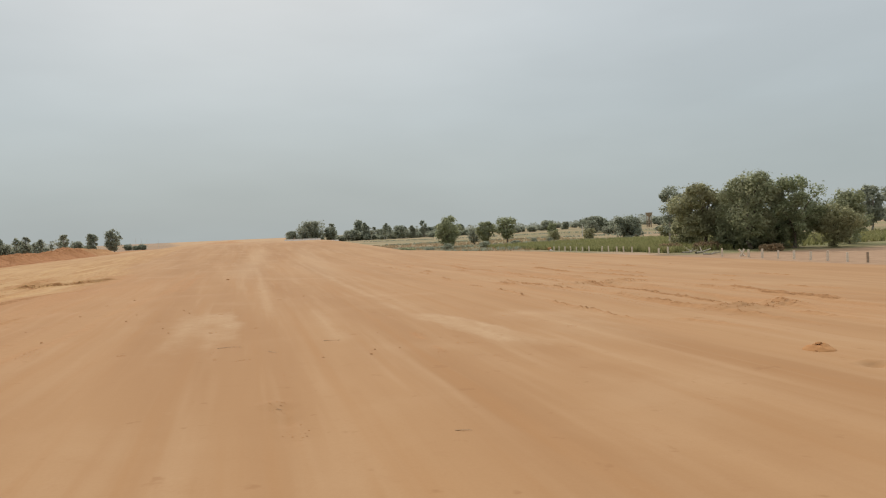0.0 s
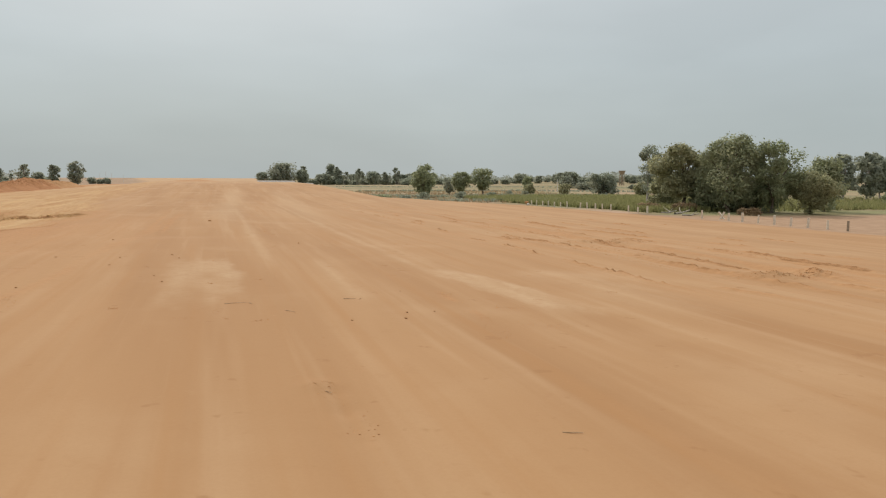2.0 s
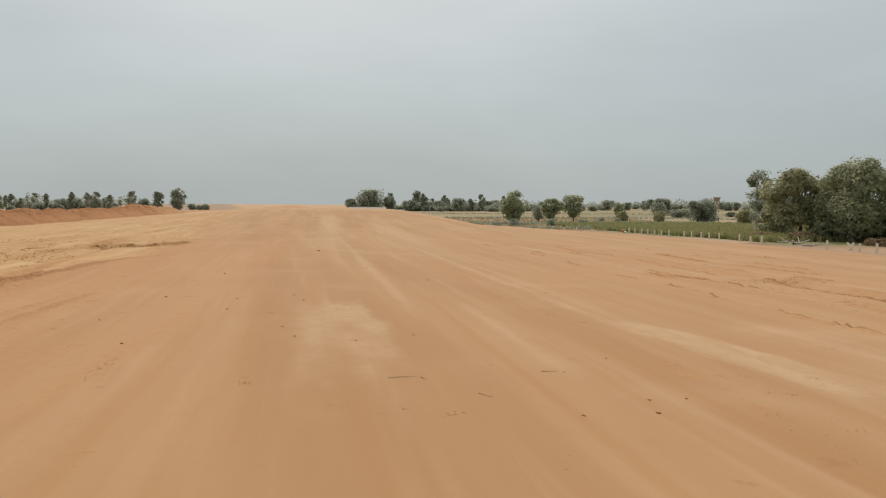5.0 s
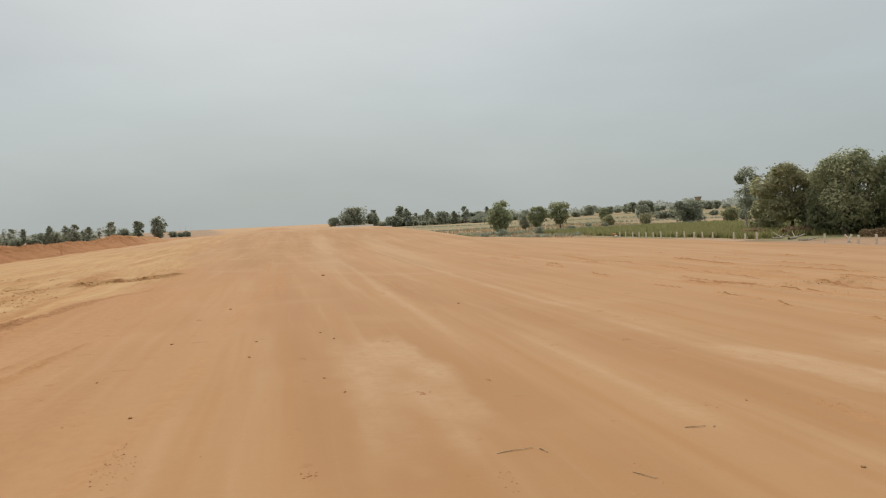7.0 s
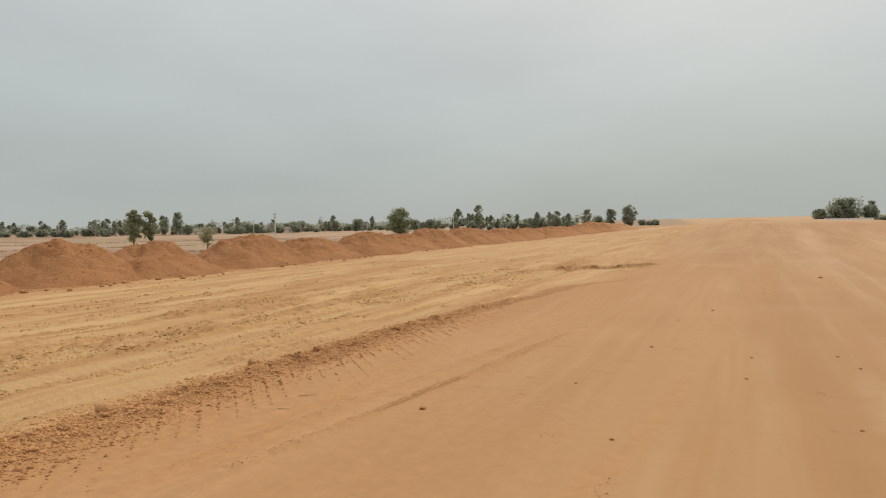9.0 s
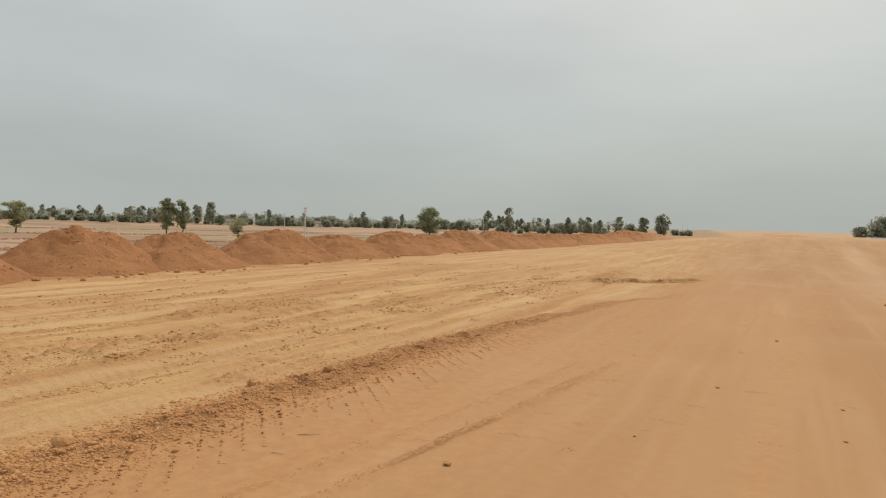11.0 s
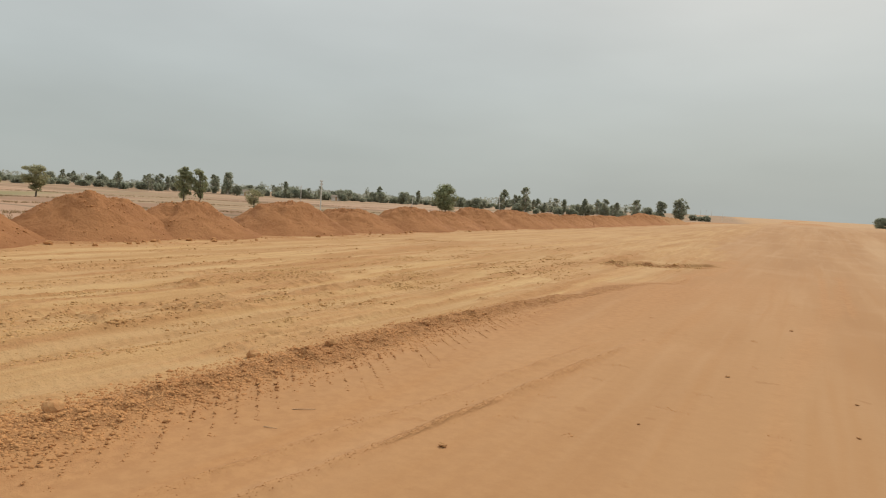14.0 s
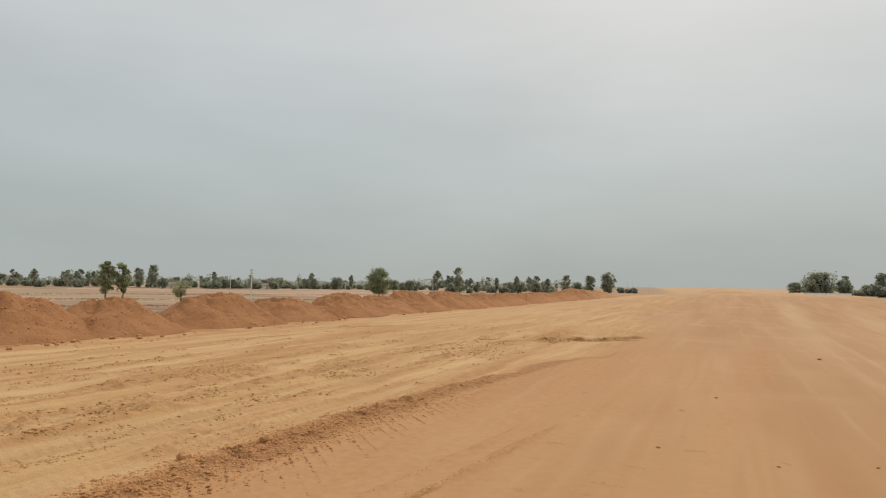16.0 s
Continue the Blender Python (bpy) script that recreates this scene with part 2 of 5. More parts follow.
M_DRY = leaf_material("dry_brush", (0.260, 0.189, 0.111), (0.468, 0.345, 0.208), (0.364, 0.260, 0.156))
M_BARK = bark_material("grey_bark", (0.10, 0.078, 0.055), (0.22, 0.18, 0.14))
M_PALE_BARK = bark_material("pale_bark", (0.30, 0.26, 0.21), (0.45, 0.40, 0.33))
M_CONCRETE = plain_material("concrete", (0.58, 0.50, 0.39), (0.74, 0.66, 0.54))
M_WEATHERED = plain_material("weathered_concrete", (0.26, 0.20, 0.14), (0.38, 0.31, 0.23))
M_POLE = plain_material("pole_concrete", (0.55, 0.53, 0.48), (0.70, 0.68, 0.62))
M_STEEL = plain_material("galvanised_steel", (0.30, 0.30, 0.29), (0.42, 0.42, 0.40), 0.5)
M_STICK = plain_material("dry_stick", (0.38, 0.25, 0.14), (0.54, 0.39, 0.25), 0.9, 25.0)
M_WHITE = plain_material("whitewash", (0.62, 0.58, 0.52), (0.75, 0.72, 0.66))
M_ROOF = plain_material("roof_tile", (0.22, 0.18, 0.14), (0.32, 0.26, 0.21))


# ---------------------------------------------------------------- helpers
def mesh_of(name, verts, faces, material, smooth=False):
    me = bpy.data.meshes.new(name)
    me.from_pydata(verts, [], faces)
    me.materials.append(material)
    if smooth:
        me.shade_smooth()
    me.update()
    return me


def part(name, bm, material, parent, label=""):
    me = bpy.data.meshes.new(name)
    bm.to_mesh(me)
    bm.free()
    me.materials.append(material)
    ob = new(name, me)
    ob.parent = parent
    return tagged(ob, label)


def step(a, b, v):
    u = np.clip((v - a) / (b - a), 0.0, 1.0)
    return u * u * (3 - 2 * u)


def band(v, a, b, soft):
    """One between a and b, with soft ends."""
    return step(a - soft, a + soft, v) * (1 - step(b - soft, b + soft, v))


def gauss(v, w):
    return np.exp(-(v / w) ** 2)


TABLES = {}


def lattice(seed, x, y, size):
    """Smooth value noise between -1 and 1, cells of the given size."""
    if seed not in TABLES:
        TABLES[seed] = np.random.RandomState(seed).uniform(-1, 1, (256, 256))
    table = TABLES[seed]
    u, v = x / size, y / size
    i, j = np.floor(u).astype(int), np.floor(v).astype(int)
    fu, fv = u - i, v - j
    fu, fv = fu * fu * (3 - 2 * fu), fv * fv * (3 - 2 * fv)
    t = lambda p, q: table[p % 256, q % 256]
    return (t(i, j) * (1 - fu) + t(i + 1, j) * fu) * (1 - fv) + (t(i, j + 1) * (1 - fu) + t(i + 1, j + 1) * fu) * fv


# ---------------------------------------------------------------- the shape of the land
FIELD = -2.5


def windrow_x(y):
    """The ridge of graded soil between the smooth carriageway and the sandy lane."""
    return -5.65 + 1.85 * step(8.5, 23.5, y) - 1.9 * step(25.0, 42.0, y)


def edge_x(y):
    """The right shoulder of the embankment."""
    return 28.0 - 9.0 * step(46.0, 72.0, y)


def broad(x, y):
    """Embankment, its slopes and the fields, without the fine relief."""
    fall = -0.03 * np.where(x > -3, np.sqrt((x + 3) ** 2 + 1) - 1, 0.0) * (1 - step(30, 68, y) * (1 - step(12.5, 18.5, x)))
    rise = 0.82 * step(36, 100, y) * step(-14.5, -7, x) * (1 - step(12.5, 18.5, x)) - 2.2 * step(125, 420, y)
    top = fall + rise
    far = np.hypot(x, y)
    field = FIELD + 1.1 * step(160, 700, far) + 0.18 * lattice(3, x, y, 23.0) * step(30, 60, far)
    right = step(0, 1, (x - edge_x(y)) / 6.0)
    left = step(0, 1, (-23.0 - x) / 5.0)
    side = np.maximum(right, left)
    end = step(420, 470, y)
    side = np.maximum(side, end)
    return top * (1 - side) + np.minimum(field, np.where(end > 0, field, 9)) * side, side


CLEAT = 0.215          # spacing of the roller's marks, in 1.08 x + y


def scuffs(x, y):
    return lattice(50, x + 0.05 * y, y * 0.05, 0.24) + 0.6 * lattice(51, x, y * 0.09, 0.12) + 0.5 * lattice(52, x, y * 0.4, 1.6)


def tracks(x, y):
    """Thin wheel tracks of the rutted strip, broken along their way."""
    out = 0.0
    for i, cx in enumerate((8.3, 8.9, 9.8, 10.5, 11.4, 11.9, 12.7, 13.7, 14.6, 15.9, 17.4, 19.0, 21.0)):
        sway = 0.5 * lattice(60 + i, y * 0, y, 7.0) + 0.06 * lattice(60 + i, x, y, 0.4)
        there = step(-0.15, 0.35, lattice(80 + i, y * 0 + 3.0, y, 1.7)) * step(1.0, 5.0, y) * (1 - step(26, 46, y + 0.8 * (i % 3)))
        out = out + gauss(x - cx - sway, 0.06 + 0.03 * (i % 3)) * there
    return np.clip(out, 0, 1)


def lane_tracks(x, y):
    """Thin ridges squeezed up beside the wheels on the sandy lane."""
    out = 0.0
    for i, cx in enumerate((-6.45, -6.7, -7.1, -7.6, -7.8, -8.15, -8.8, -9.3, -9.9, -10.4, -11.3, -12.4, -13.8)):
        sway = 0.16 * lattice(100 + i, y * 0, y, 5.0) + 0.03 * lattice(100 + i, x, y, 0.3) + 0.03 * (y - 6)
        there = step(0.0, 0.3, lattice(120 + i, y * 0 + 1.0, y, 1.7)) * (1 - step(22, 34, y))
        out = out + gauss(x - cx - sway, 0.05 + 0.008 * (i % 3)) * there
    return np.clip(out, 0, 1)


def fine(x, y):
    """Ruts, ridges and clods of the graded surface."""
    near = 1 - step(60, 110, y)
    w = x - windrow_x(y)
    fade = 1 - 0.85 * step(11, 17, y)
    lump = 0.5 + 0.5 * lattice(5, x, y, 0.11)
    lump2 = 0.5 + 0.5 * lattice(6, x, y, 0.27)
    h = gauss(w - 0.24, 0.27) * (0.026 + 0.10 * lump * lump2 + 0.030 * np.maximum(lattice(62, x, y, 0.07), 0)) * fade
    # cleat marks of a roller beside the ridge
    cleat = np.maximum(0, np.cos((1.08 * x + y + 0.39) * 2 * math.pi / CLEAT)) ** 6
    h = h + cleat * step(0.42, 0.55, w) * (1 - step(0.85, 1.2, w)) * (0.007 + 0.015 * lump) * (1 - step(9, 12, y)) * step(-0.8, 0.0, lattice(54, x, y, 0.23))
    # low ridges on the smooth side
    for cx, slope, amp, a, b in ((-3.68, 0.12, 0.034, 3.2, 8.8), (-4.08, 0.14, 0.026, 4.4, 8.6), (-1.50, 0.085, 0.020, 2.6, 9.0), (-0.86, -0.004, -0.020, 15.0, 23.5), (-0.44, -0.003, -0.020, 16.0, 23.0)):
        r = x - cx - slope * (y - 4.0)
        h = h + gauss(r, 0.06) * amp * (0.4 + lump2) * step(a - 1, a, y) * (1 - step(b, b + 2, y))
    # wheel ruts and churned strips of the sandy lane
    lane = step(-0.1, -0.5, w) * (1 - step(-16.0, -17.2, x)) * near
    rut = 0.0
    for cx, wd, amp in ((-6.25, 0.16, -0.022), (-6.85, 0.12, 0.018), (-7.35, 0.22, -0.026), (-7.9, 0.12, 0.03), (-9.15, 0.18, -0.03), (-9.6, 0.14, 0.028), (-10.6, 0.25, -0.03), (-12.2, 0.3, -0.025), (-13.1, 0.2, 0.02), (-14.6, 0.35, -0.03)):
        sway = 0.18 * lattice(9, x * 0 + cx * 7, y, 6.0)
        rut = rut + gauss(x - cx - sway - 0.02 * (y - 6), wd) * amp
    tread = 0.004 * np.cos((y + 0.5 * x) * 2 * math.pi / 0.14) * (gauss(x + 7.35, 0.2) + gauss(x + 6.3, 0.15))
    churn = gauss(x + 8.45 - 0.03 * (y - 6), 0.55) * step(3, 6, y) * (1 - step(16, 24, y)) + 0.6 * gauss(x + 10.1, 0.4) * step(6, 9, y) * (1 - step(20, 30, y))
    scuff = scuffs(x, y)
    h = h + lane * 0.022 * step(0.35, 0.8, scuff) * (0.3 + lump)
    h = h + lane * (1.5 * rut + 1.6 * tread + churn * (0.085 * lump * lump2 + 0.02 * lattice(8, x, y, 0.6)) + 0.012 * lattice(10, x, y, 0.35))
    h = h + lane * lane_tracks(x, y) * (0.012 + 0.034 * lump)
    grit = lattice(55, x, y, 0.055) + 0.6 * lattice(56, x, y, 0.085)
    rows = step(0.15, 0.6, lattice(57, x - 0.03 * y, y * 0.22, 0.55) + 0.5 * lattice(58, x, y * 0.5, 0.3))
    h = h + lane * rows * (0.026 * np.maximum(grit, 0) + 0.034 * lump * lump2) * (1 - step(20, 32, y))
    # arcs left by turning machines beyond the cut
    turn = np.hypot(x + 13.0, y - 22.0)
    h = h + 0.030 * np.cos(turn * 2 * math.pi / 0.85 + 1.5 * lattice(59, x, y, 2.0)) * band(y, 24.0, 40.0, 2.0) * band(x, -11.0, -3.6, 0.8)
    # low hump of pushed soil at the crest
    h = h + 0.34 * gauss(x + 1.8, 3.4) * gauss(y - 106, 5.0) * (1 + 0.4 * lattice(61, x, y, 1.5)) + 0.22 * gauss(x - 5.5, 2.0) * gauss(y - 104, 4.0)
    # broken edge where the sandy lane was cut back
    cut = step(22.46, 22.64, y + 0.30 * lattice(11, x, y, 0.8) + 0.12 * lattice(19, x, y, 0.2) - 0.62 * (x + 5)) * (1 - step(24.5, 29, y)) * step(-7.2, -6.2, x) * (1 - step(-3.9, -3.2, x))
    h = h + cut * (0.075 + 0.05 * lattice(12, x, y, 0.5))
    h = h + 0.10 * gauss(w + 0.6, 0.9) * step(27, 33, y) * (1 - step(60, 75, y)) * (0.6 + 0.6 * lattice(13, x, y, 1.7))
    # rutted strip on the low side
    strip = gauss(x - 12.0, 3.4) * step(2, 6, y) * (1 - step(34, 48, y))
    r2 = 0.0
    for cx, wd, amp in ((8.6, 0.22, -0.03), (9.3, 0.2, 0.03), (10.1, 0.25, -0.045), (10.7, 0.22, 0.04), (11.8, 0.3, -0.05), (12.5, 0.25, 0.045), (13.6, 0.3, -0.045), (14.4, 0.3, 0.04), (15.6, 0.35, -0.045), (16.6, 0.4, 0.04)):
        sway = 0.35 * lattice(14, x * 0 + cx * 5, y, 8.0)
        r2 = r2 + gauss(x - cx - sway, wd) * amp * (0.5 + 0.5 * lattice(15, x * 0 + cx * 3, y, 4.0))
    h = h + 0.050 * tracks(x, y) * (0.1 + 1.2 * lump) - 0.02 * tracks(x + 0.18, y)
    h = h + strip * (1.5 * r2 + 0.05 * lump * lump2 * step(0.2, 0.7, lattice(16, x, y, 2.5)))
    # clod heaps and scrapes
    for cx, cy, rx, ry, amp in ((11.0, 5.15, 0.55, 0.30, 0.07), (12.1, 5.3, 0.45, 0.45, 0.09), (11.6, 12.4, 0.9, 0.5, 0.09), (12.9, 12.6, 0.7, 0.4, 0.07), (10.3, 8.6, 0.3, 0.9, 0.05), (1.73, -0.75, 0.07, 0.50, -0.035), (1.63, -0.12, 0.12, 0.12, 0.03), (8.13, -0.52, 0.13, 0.08, -0.08), (8.2, -0.40, 0.20, 0.09, 0.04)):
        h = h + gauss(x - cx, rx) * gauss(y - cy, ry) * amp * (0.4 + 1.1 * lump)
    h = h + 0.015 * lattice(17, x, y, 1.3) * near + 0.035 * lattice(18, x, y, 5.0) * near
    return h


def land(x, y):
    x, y = np.asarray(x, float), np.asarray(y, float)
    z, side = broad(x, y)
    return z + fine(x, y) * (1 - side) + side * 0.05 * lattice(20, x, y, 2.0)


def height(x, y):
    return float(land(np.array([x]), np.array([y]))[0])


def axis(middle, pitch, low, high, grow):
    mid = list(middle)
    up, s = [mid[-1]], pitch
    while up[-1] < high:
        s *= grow
        up.append(up[-1] + s)
    down, s = [mid[0]], pitch
    while down[-1] > low:
        s *= grow
        down.append(down[-1] - s)
    return np.array(down[:0:-1] + mid + up[1:])


def build_ground():
    mid_x = np.concatenate([np.arange(-11.0, -3.0, 0.034), np.arange(-3.0, 14.0, 0.075)])
    mid_y = np.concatenate([np.arange(-1.5, 3.0, 0.075), np.arange(3.0, 12.0, 0.035)])
    xs = axis(mid_x, 0.06, -4300, 4300, 1.04)
    ys = axis(mid_y, 0.045, -400, 4600, 1.027)
    ys = np.unique(np.concatenate([ys, np.arange(21.2, 23.6, 0.04)]))
    X, Y = np.meshgrid(xs, ys)
    Z = land(X, Y)
    nx, ny = len(xs), len(ys)
    co = np.stack([X, Y, Z], -1).reshape(-1, 3).astype(np.float32)
    i = np.arange(nx * ny).reshape(ny, nx)
    quads = np.stack([i[:-1, :-1], i[:-1, 1:], i[1:, 1:], i[1:, :-1]], -1).reshape(-1, 4)
    me = bpy.data.meshes.new("ground")
    me.vertices.add(len(co))
    me.vertices.foreach_set("co", co.ravel())
    me.loops.add(quads.size)
    me.loops.foreach_set("vertex_index", quads.ravel().astype(np.int32))
    me.polygons.add(len(quads))
    me.polygons.foreach_set("loop_start", np.arange(0, quads.size, 4, dtype=np.int32))
    me.polygons.foreach_set("loop_total", np.full(len(quads), 4, dtype=np.int32))
    me.update(calc_edges=True)
    me.shade_smooth()
    # what covers the ground
    wob = (0.10 + 0.25 * step(10, 20, Y)) * lattice(30, X, Y * 0.5, 0.5) + 0.05 * lattice(31, X, Y, 0.15)
    w = X - windrow_x(Y) + wob
    _, side = broad(X, Y)
    sand = step(0.05 + 0.5 * step(11, 20, Y), -0.15 - 0.5 * step(11, 20, Y), w) * (1 - 0.3 * step(14, 22, Y)) * (1 - 0.5 * step(40, 85, Y)) * (1 - step(-17.0, -18.2, X + wob * 3))
    churn = gauss(X + 8.45 - 0.03 * (Y - 6), 0.7) * step(3, 6, Y) * (1 - step(16, 24, Y)) * (0.5 + 0.5 * lattice(33, X, Y, 0.7))
    loose = np.clip(1.1 * gauss(w - 0.26, 0.36) * (1 - 0.6 * step(12, 24, Y)) * step(-0.2, 0.05, w + 0.05), 0, 1) * (1 - step(24, 32, Y))
    loose = np.maximum(loose, 0.45 * np.clip(churn, 0, 1))
    loose = np.maximum(loose, 0.66 * gauss(w - 0.6, 2.9) * step(-0.1, 0.1, w) * (1 - step(14, 30, Y)) * (0.75 + 0.25 * lattice(38, X * 3, Y * 0.5, 1.0)))
    loose = np.maximum(loose, 0.9 * step(-16.8, -18.2, X + wob * 4) * (1 - step(-23, -25, X)))
    drag_x = -1.62 + 0.30 * step(3.5, 7.0, Y) + 0.95 * step(6.5, 24.0, Y)
    loose = np.maximum(loose, 0.46 * gauss(X - drag_x + 0.05 * lattice(47, X, Y * 0.3, 0.3), 0.13 + 0.10 * step(5, 12, Y)) * band(Y, 2.6, 25.0, 1.0) * (0.75 + 0.25 * lattice(48, X, Y * 0.3, 0.6)))
    for cx in (-0.86, -0.44):
        loose = np.maximum(loose, 0.55 * gauss(X - cx, 0.09) * band(Y, 15.5, 23.6, 1.2))
    loose = np.maximum(loose, 0.55 * gauss(X - 3.88 + 0.08 * lattice(49, X, Y, 0.6), 0.07) * band(Y, 1.0, 4.4, 0.5) * step(-0.3, 0.4, lattice(53, X, Y, 0.5)))
    cut = gauss((Y - 22.52 - 0.62 * (X + 5) + 0.3 * lattice(39, X, Y, 0.5)), 0.24) * step(-7.0, -6.2, X) * (1 - step(-3.9, -3.3, X))
    loose = np.maximum(loose, cut)
    scuff = scuffs(X, Y)
    for cx in (-3.68, -4.08):
        loose = np.maximum(loose, 0.74 * (0.7 + 0.3 * lattice(40, X, Y, 0.5)) * gauss(X - cx - 0.13 * (Y - 4.0), 0.075) * step(2.8, 3.8, Y) * (1 - step(9, 11.5, Y)))
    strip = gauss(X - 12.0, 4.2) * step(1, 5, Y) * (1 - step(30, 46, Y))
    loose = np.maximum(loose, np.maximum(0.84 * tracks(X, Y), 0.45 * strip * step(0.3, 0.75, scuff)))
    loose = np.maximum(loose, 0.6 * sand * step(0.4, 0.9, scuff) * (1 - step(25, 40, Y)))
    loose = np.maximum(loose, 0.55 * sand * lane_tracks(X, Y))
    rows = step(0.15, 0.6, lattice(57, X - 0.03 * Y, Y * 0.22, 0.55) + 0.5 * lattice(58, X, Y * 0.5, 0.3))
    loose = np.maximum(loose, 0.36 * sand * rows * (1 - step(22, 34, Y)))
    loose = np.maximum(loose, 0.8 * gauss(X + 1.8, 3.6) * gauss(Y - 105, 6.0))
    field = step(0.25, 0.6, side + 0.15 * lattice(34, X, Y, 1.5)) * (1 - step(330, 420, Y) * (1 - step(24, 40, np.abs(X) - 0.10 * np.maximum(Y - 400, 0))))
    grass = step(46.5, 49.5, X) * step(60, 66, Y + 0.1 * X) * (1 - step(128, 145, Y)) * (1 - step(120, 150, X))
    grass = np.maximum(grass, step(78, 84, X) * step(0, 10, Y) * (1 - step(230, 260, X)) * (1 - step(100, 130, Y)) * 0.85)
    grass = np.maximum(grass, 0.9 * step(33, 40, X) * step(70, 95, Y + 0.2 * X) * (0.7 + 0.4 * lattice(37, X, Y * 3, 40.0)))
    grass = np.maximum(grass, (0.12 + 0.48 * step(-20, 30, X)) * step(260, 330, np.hypot(X, Y)))
    grass = np.maximum(grass, 0.85 * band(X + Y * 1.05, -85.0, -62.0, 4.0) * step(-230, -190, X) * (1 - step(-150, -120, X)))
    grass = grass * (0.75 + 0.25 * lattice(35, X, Y, 6.0))
    tilled = step(40, 46, X) * (1 - step(76, 82, X)) * (1 - step(52, 60, Y))
    jag = 0.10 * lattice(43, X, Y * 0.5, 0.35) + 0.05 * lattice(44, X, Y * 0.4, 0.12)
    # dried puddle with a dark notch, and the pale strips that the grader left
    puddle = band(X + jag, 0.20, 1.22, 0.10) * band(Y + 5 * jag, 3.7, 8.1, 0.5)
    puddle = puddle * (1 - 0.75 * gauss(X - 0.62 - jag, 0.16) * band(Y, 3.2, 5.3, 0.3)) * (1 - 0.6 * gauss(X - 0.80, 0.15) * gauss(Y - 6.1, 0.45))
    patch_haze = 1.0 * puddle
    strip_x = 4.42 + 0.09 * np.maximum(6.4 - Y, 0)
    patch_haze = np.maximum(patch_haze, band(X + jag, strip_x, strip_x + 0.55 + 0.10 * np.maximum(6.4 - Y, 0), 0.09) * band(Y + 3 * jag, 2.3, 6.5, 0.4))
    patch_haze = np.maximum(patch_haze, 0.9 * gauss(X - 4.45 - 0.004 * Y + 0.4 * jag, 0.13) * band(Y, 5.5, 38.0, 2.0))
    patch_haze = np.maximum(patch_haze, 0.75 * gauss(X - 1.80 - 0.006 * Y + 0.4 * jag, 0.11) * band(Y, 7.5, 34.0, 2.0))
    patch_haze = np.maximum(patch_haze, 0.7 * gauss(X - 2.78 + 0.5 * jag, 0.17) * band(Y, 3.6, 8.0, 0.6))
    patch_haze = np.maximum(patch_haze, 0.6 * band(X + 2 * jag, 6.1, 7.3, 0.4) * band(Y, 2.2, 6.2, 0.8))
    patch_haze = np.maximum(patch_haze, 0.75 * gauss(X - 1.6 - 0.04 * (Y - 30), 0.7) * step(16, 26, Y) * (1 - step(50, 75, Y)))
    patch_haze = np.maximum(patch_haze, 0.70 * gauss(X - 5.2 - 0.05 * (Y - 30), 0.9) * step(18, 28, Y) * (1 - step(50, 75, Y)))
    patch_haze = np.maximum(patch_haze, 0.35 * gauss(X - 17, 8) * step(4, 10, Y) * (1 - step(60, 80, Y)))
    # from 70 m on the earth is painted paler in place of haze
    patch_haze = np.maximum(patch_haze, 1.0 * step(70, 115, Y))
    near_part = patch_haze * (1 - step(14, 24, Y))
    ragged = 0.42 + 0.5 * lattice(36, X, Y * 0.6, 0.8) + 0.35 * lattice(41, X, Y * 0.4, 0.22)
    patch_haze = np.clip(patch_haze * (ragged + (0.75 - ragged) * step(12, 22, Y)), 0, 1) * 0.55
    patch_haze = np.maximum(patch_haze, 0.40 * near_part * np.clip(0.80 + 0.30 * lattice(45, X, Y * 0.5, 0.5) + 0.25 * lattice(46, X, Y * 0.5, 0.14), 0.25, 1))
    for name, chans in (("cover", (sand, loose, field)), ("field", (grass, tilled, patch_haze))):
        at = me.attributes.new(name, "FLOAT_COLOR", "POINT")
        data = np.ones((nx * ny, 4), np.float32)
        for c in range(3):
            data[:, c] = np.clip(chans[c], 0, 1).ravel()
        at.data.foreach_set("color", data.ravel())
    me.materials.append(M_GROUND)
    return tagged(new("ground", me), "bare orange graded earth embankment with dry fields around it", "ground", kind="structure")


build_ground()


# ---------------------------------------------------------------- heaps of tipped soil
MOUND_BITS = []          # crumbs that lie on the heaps


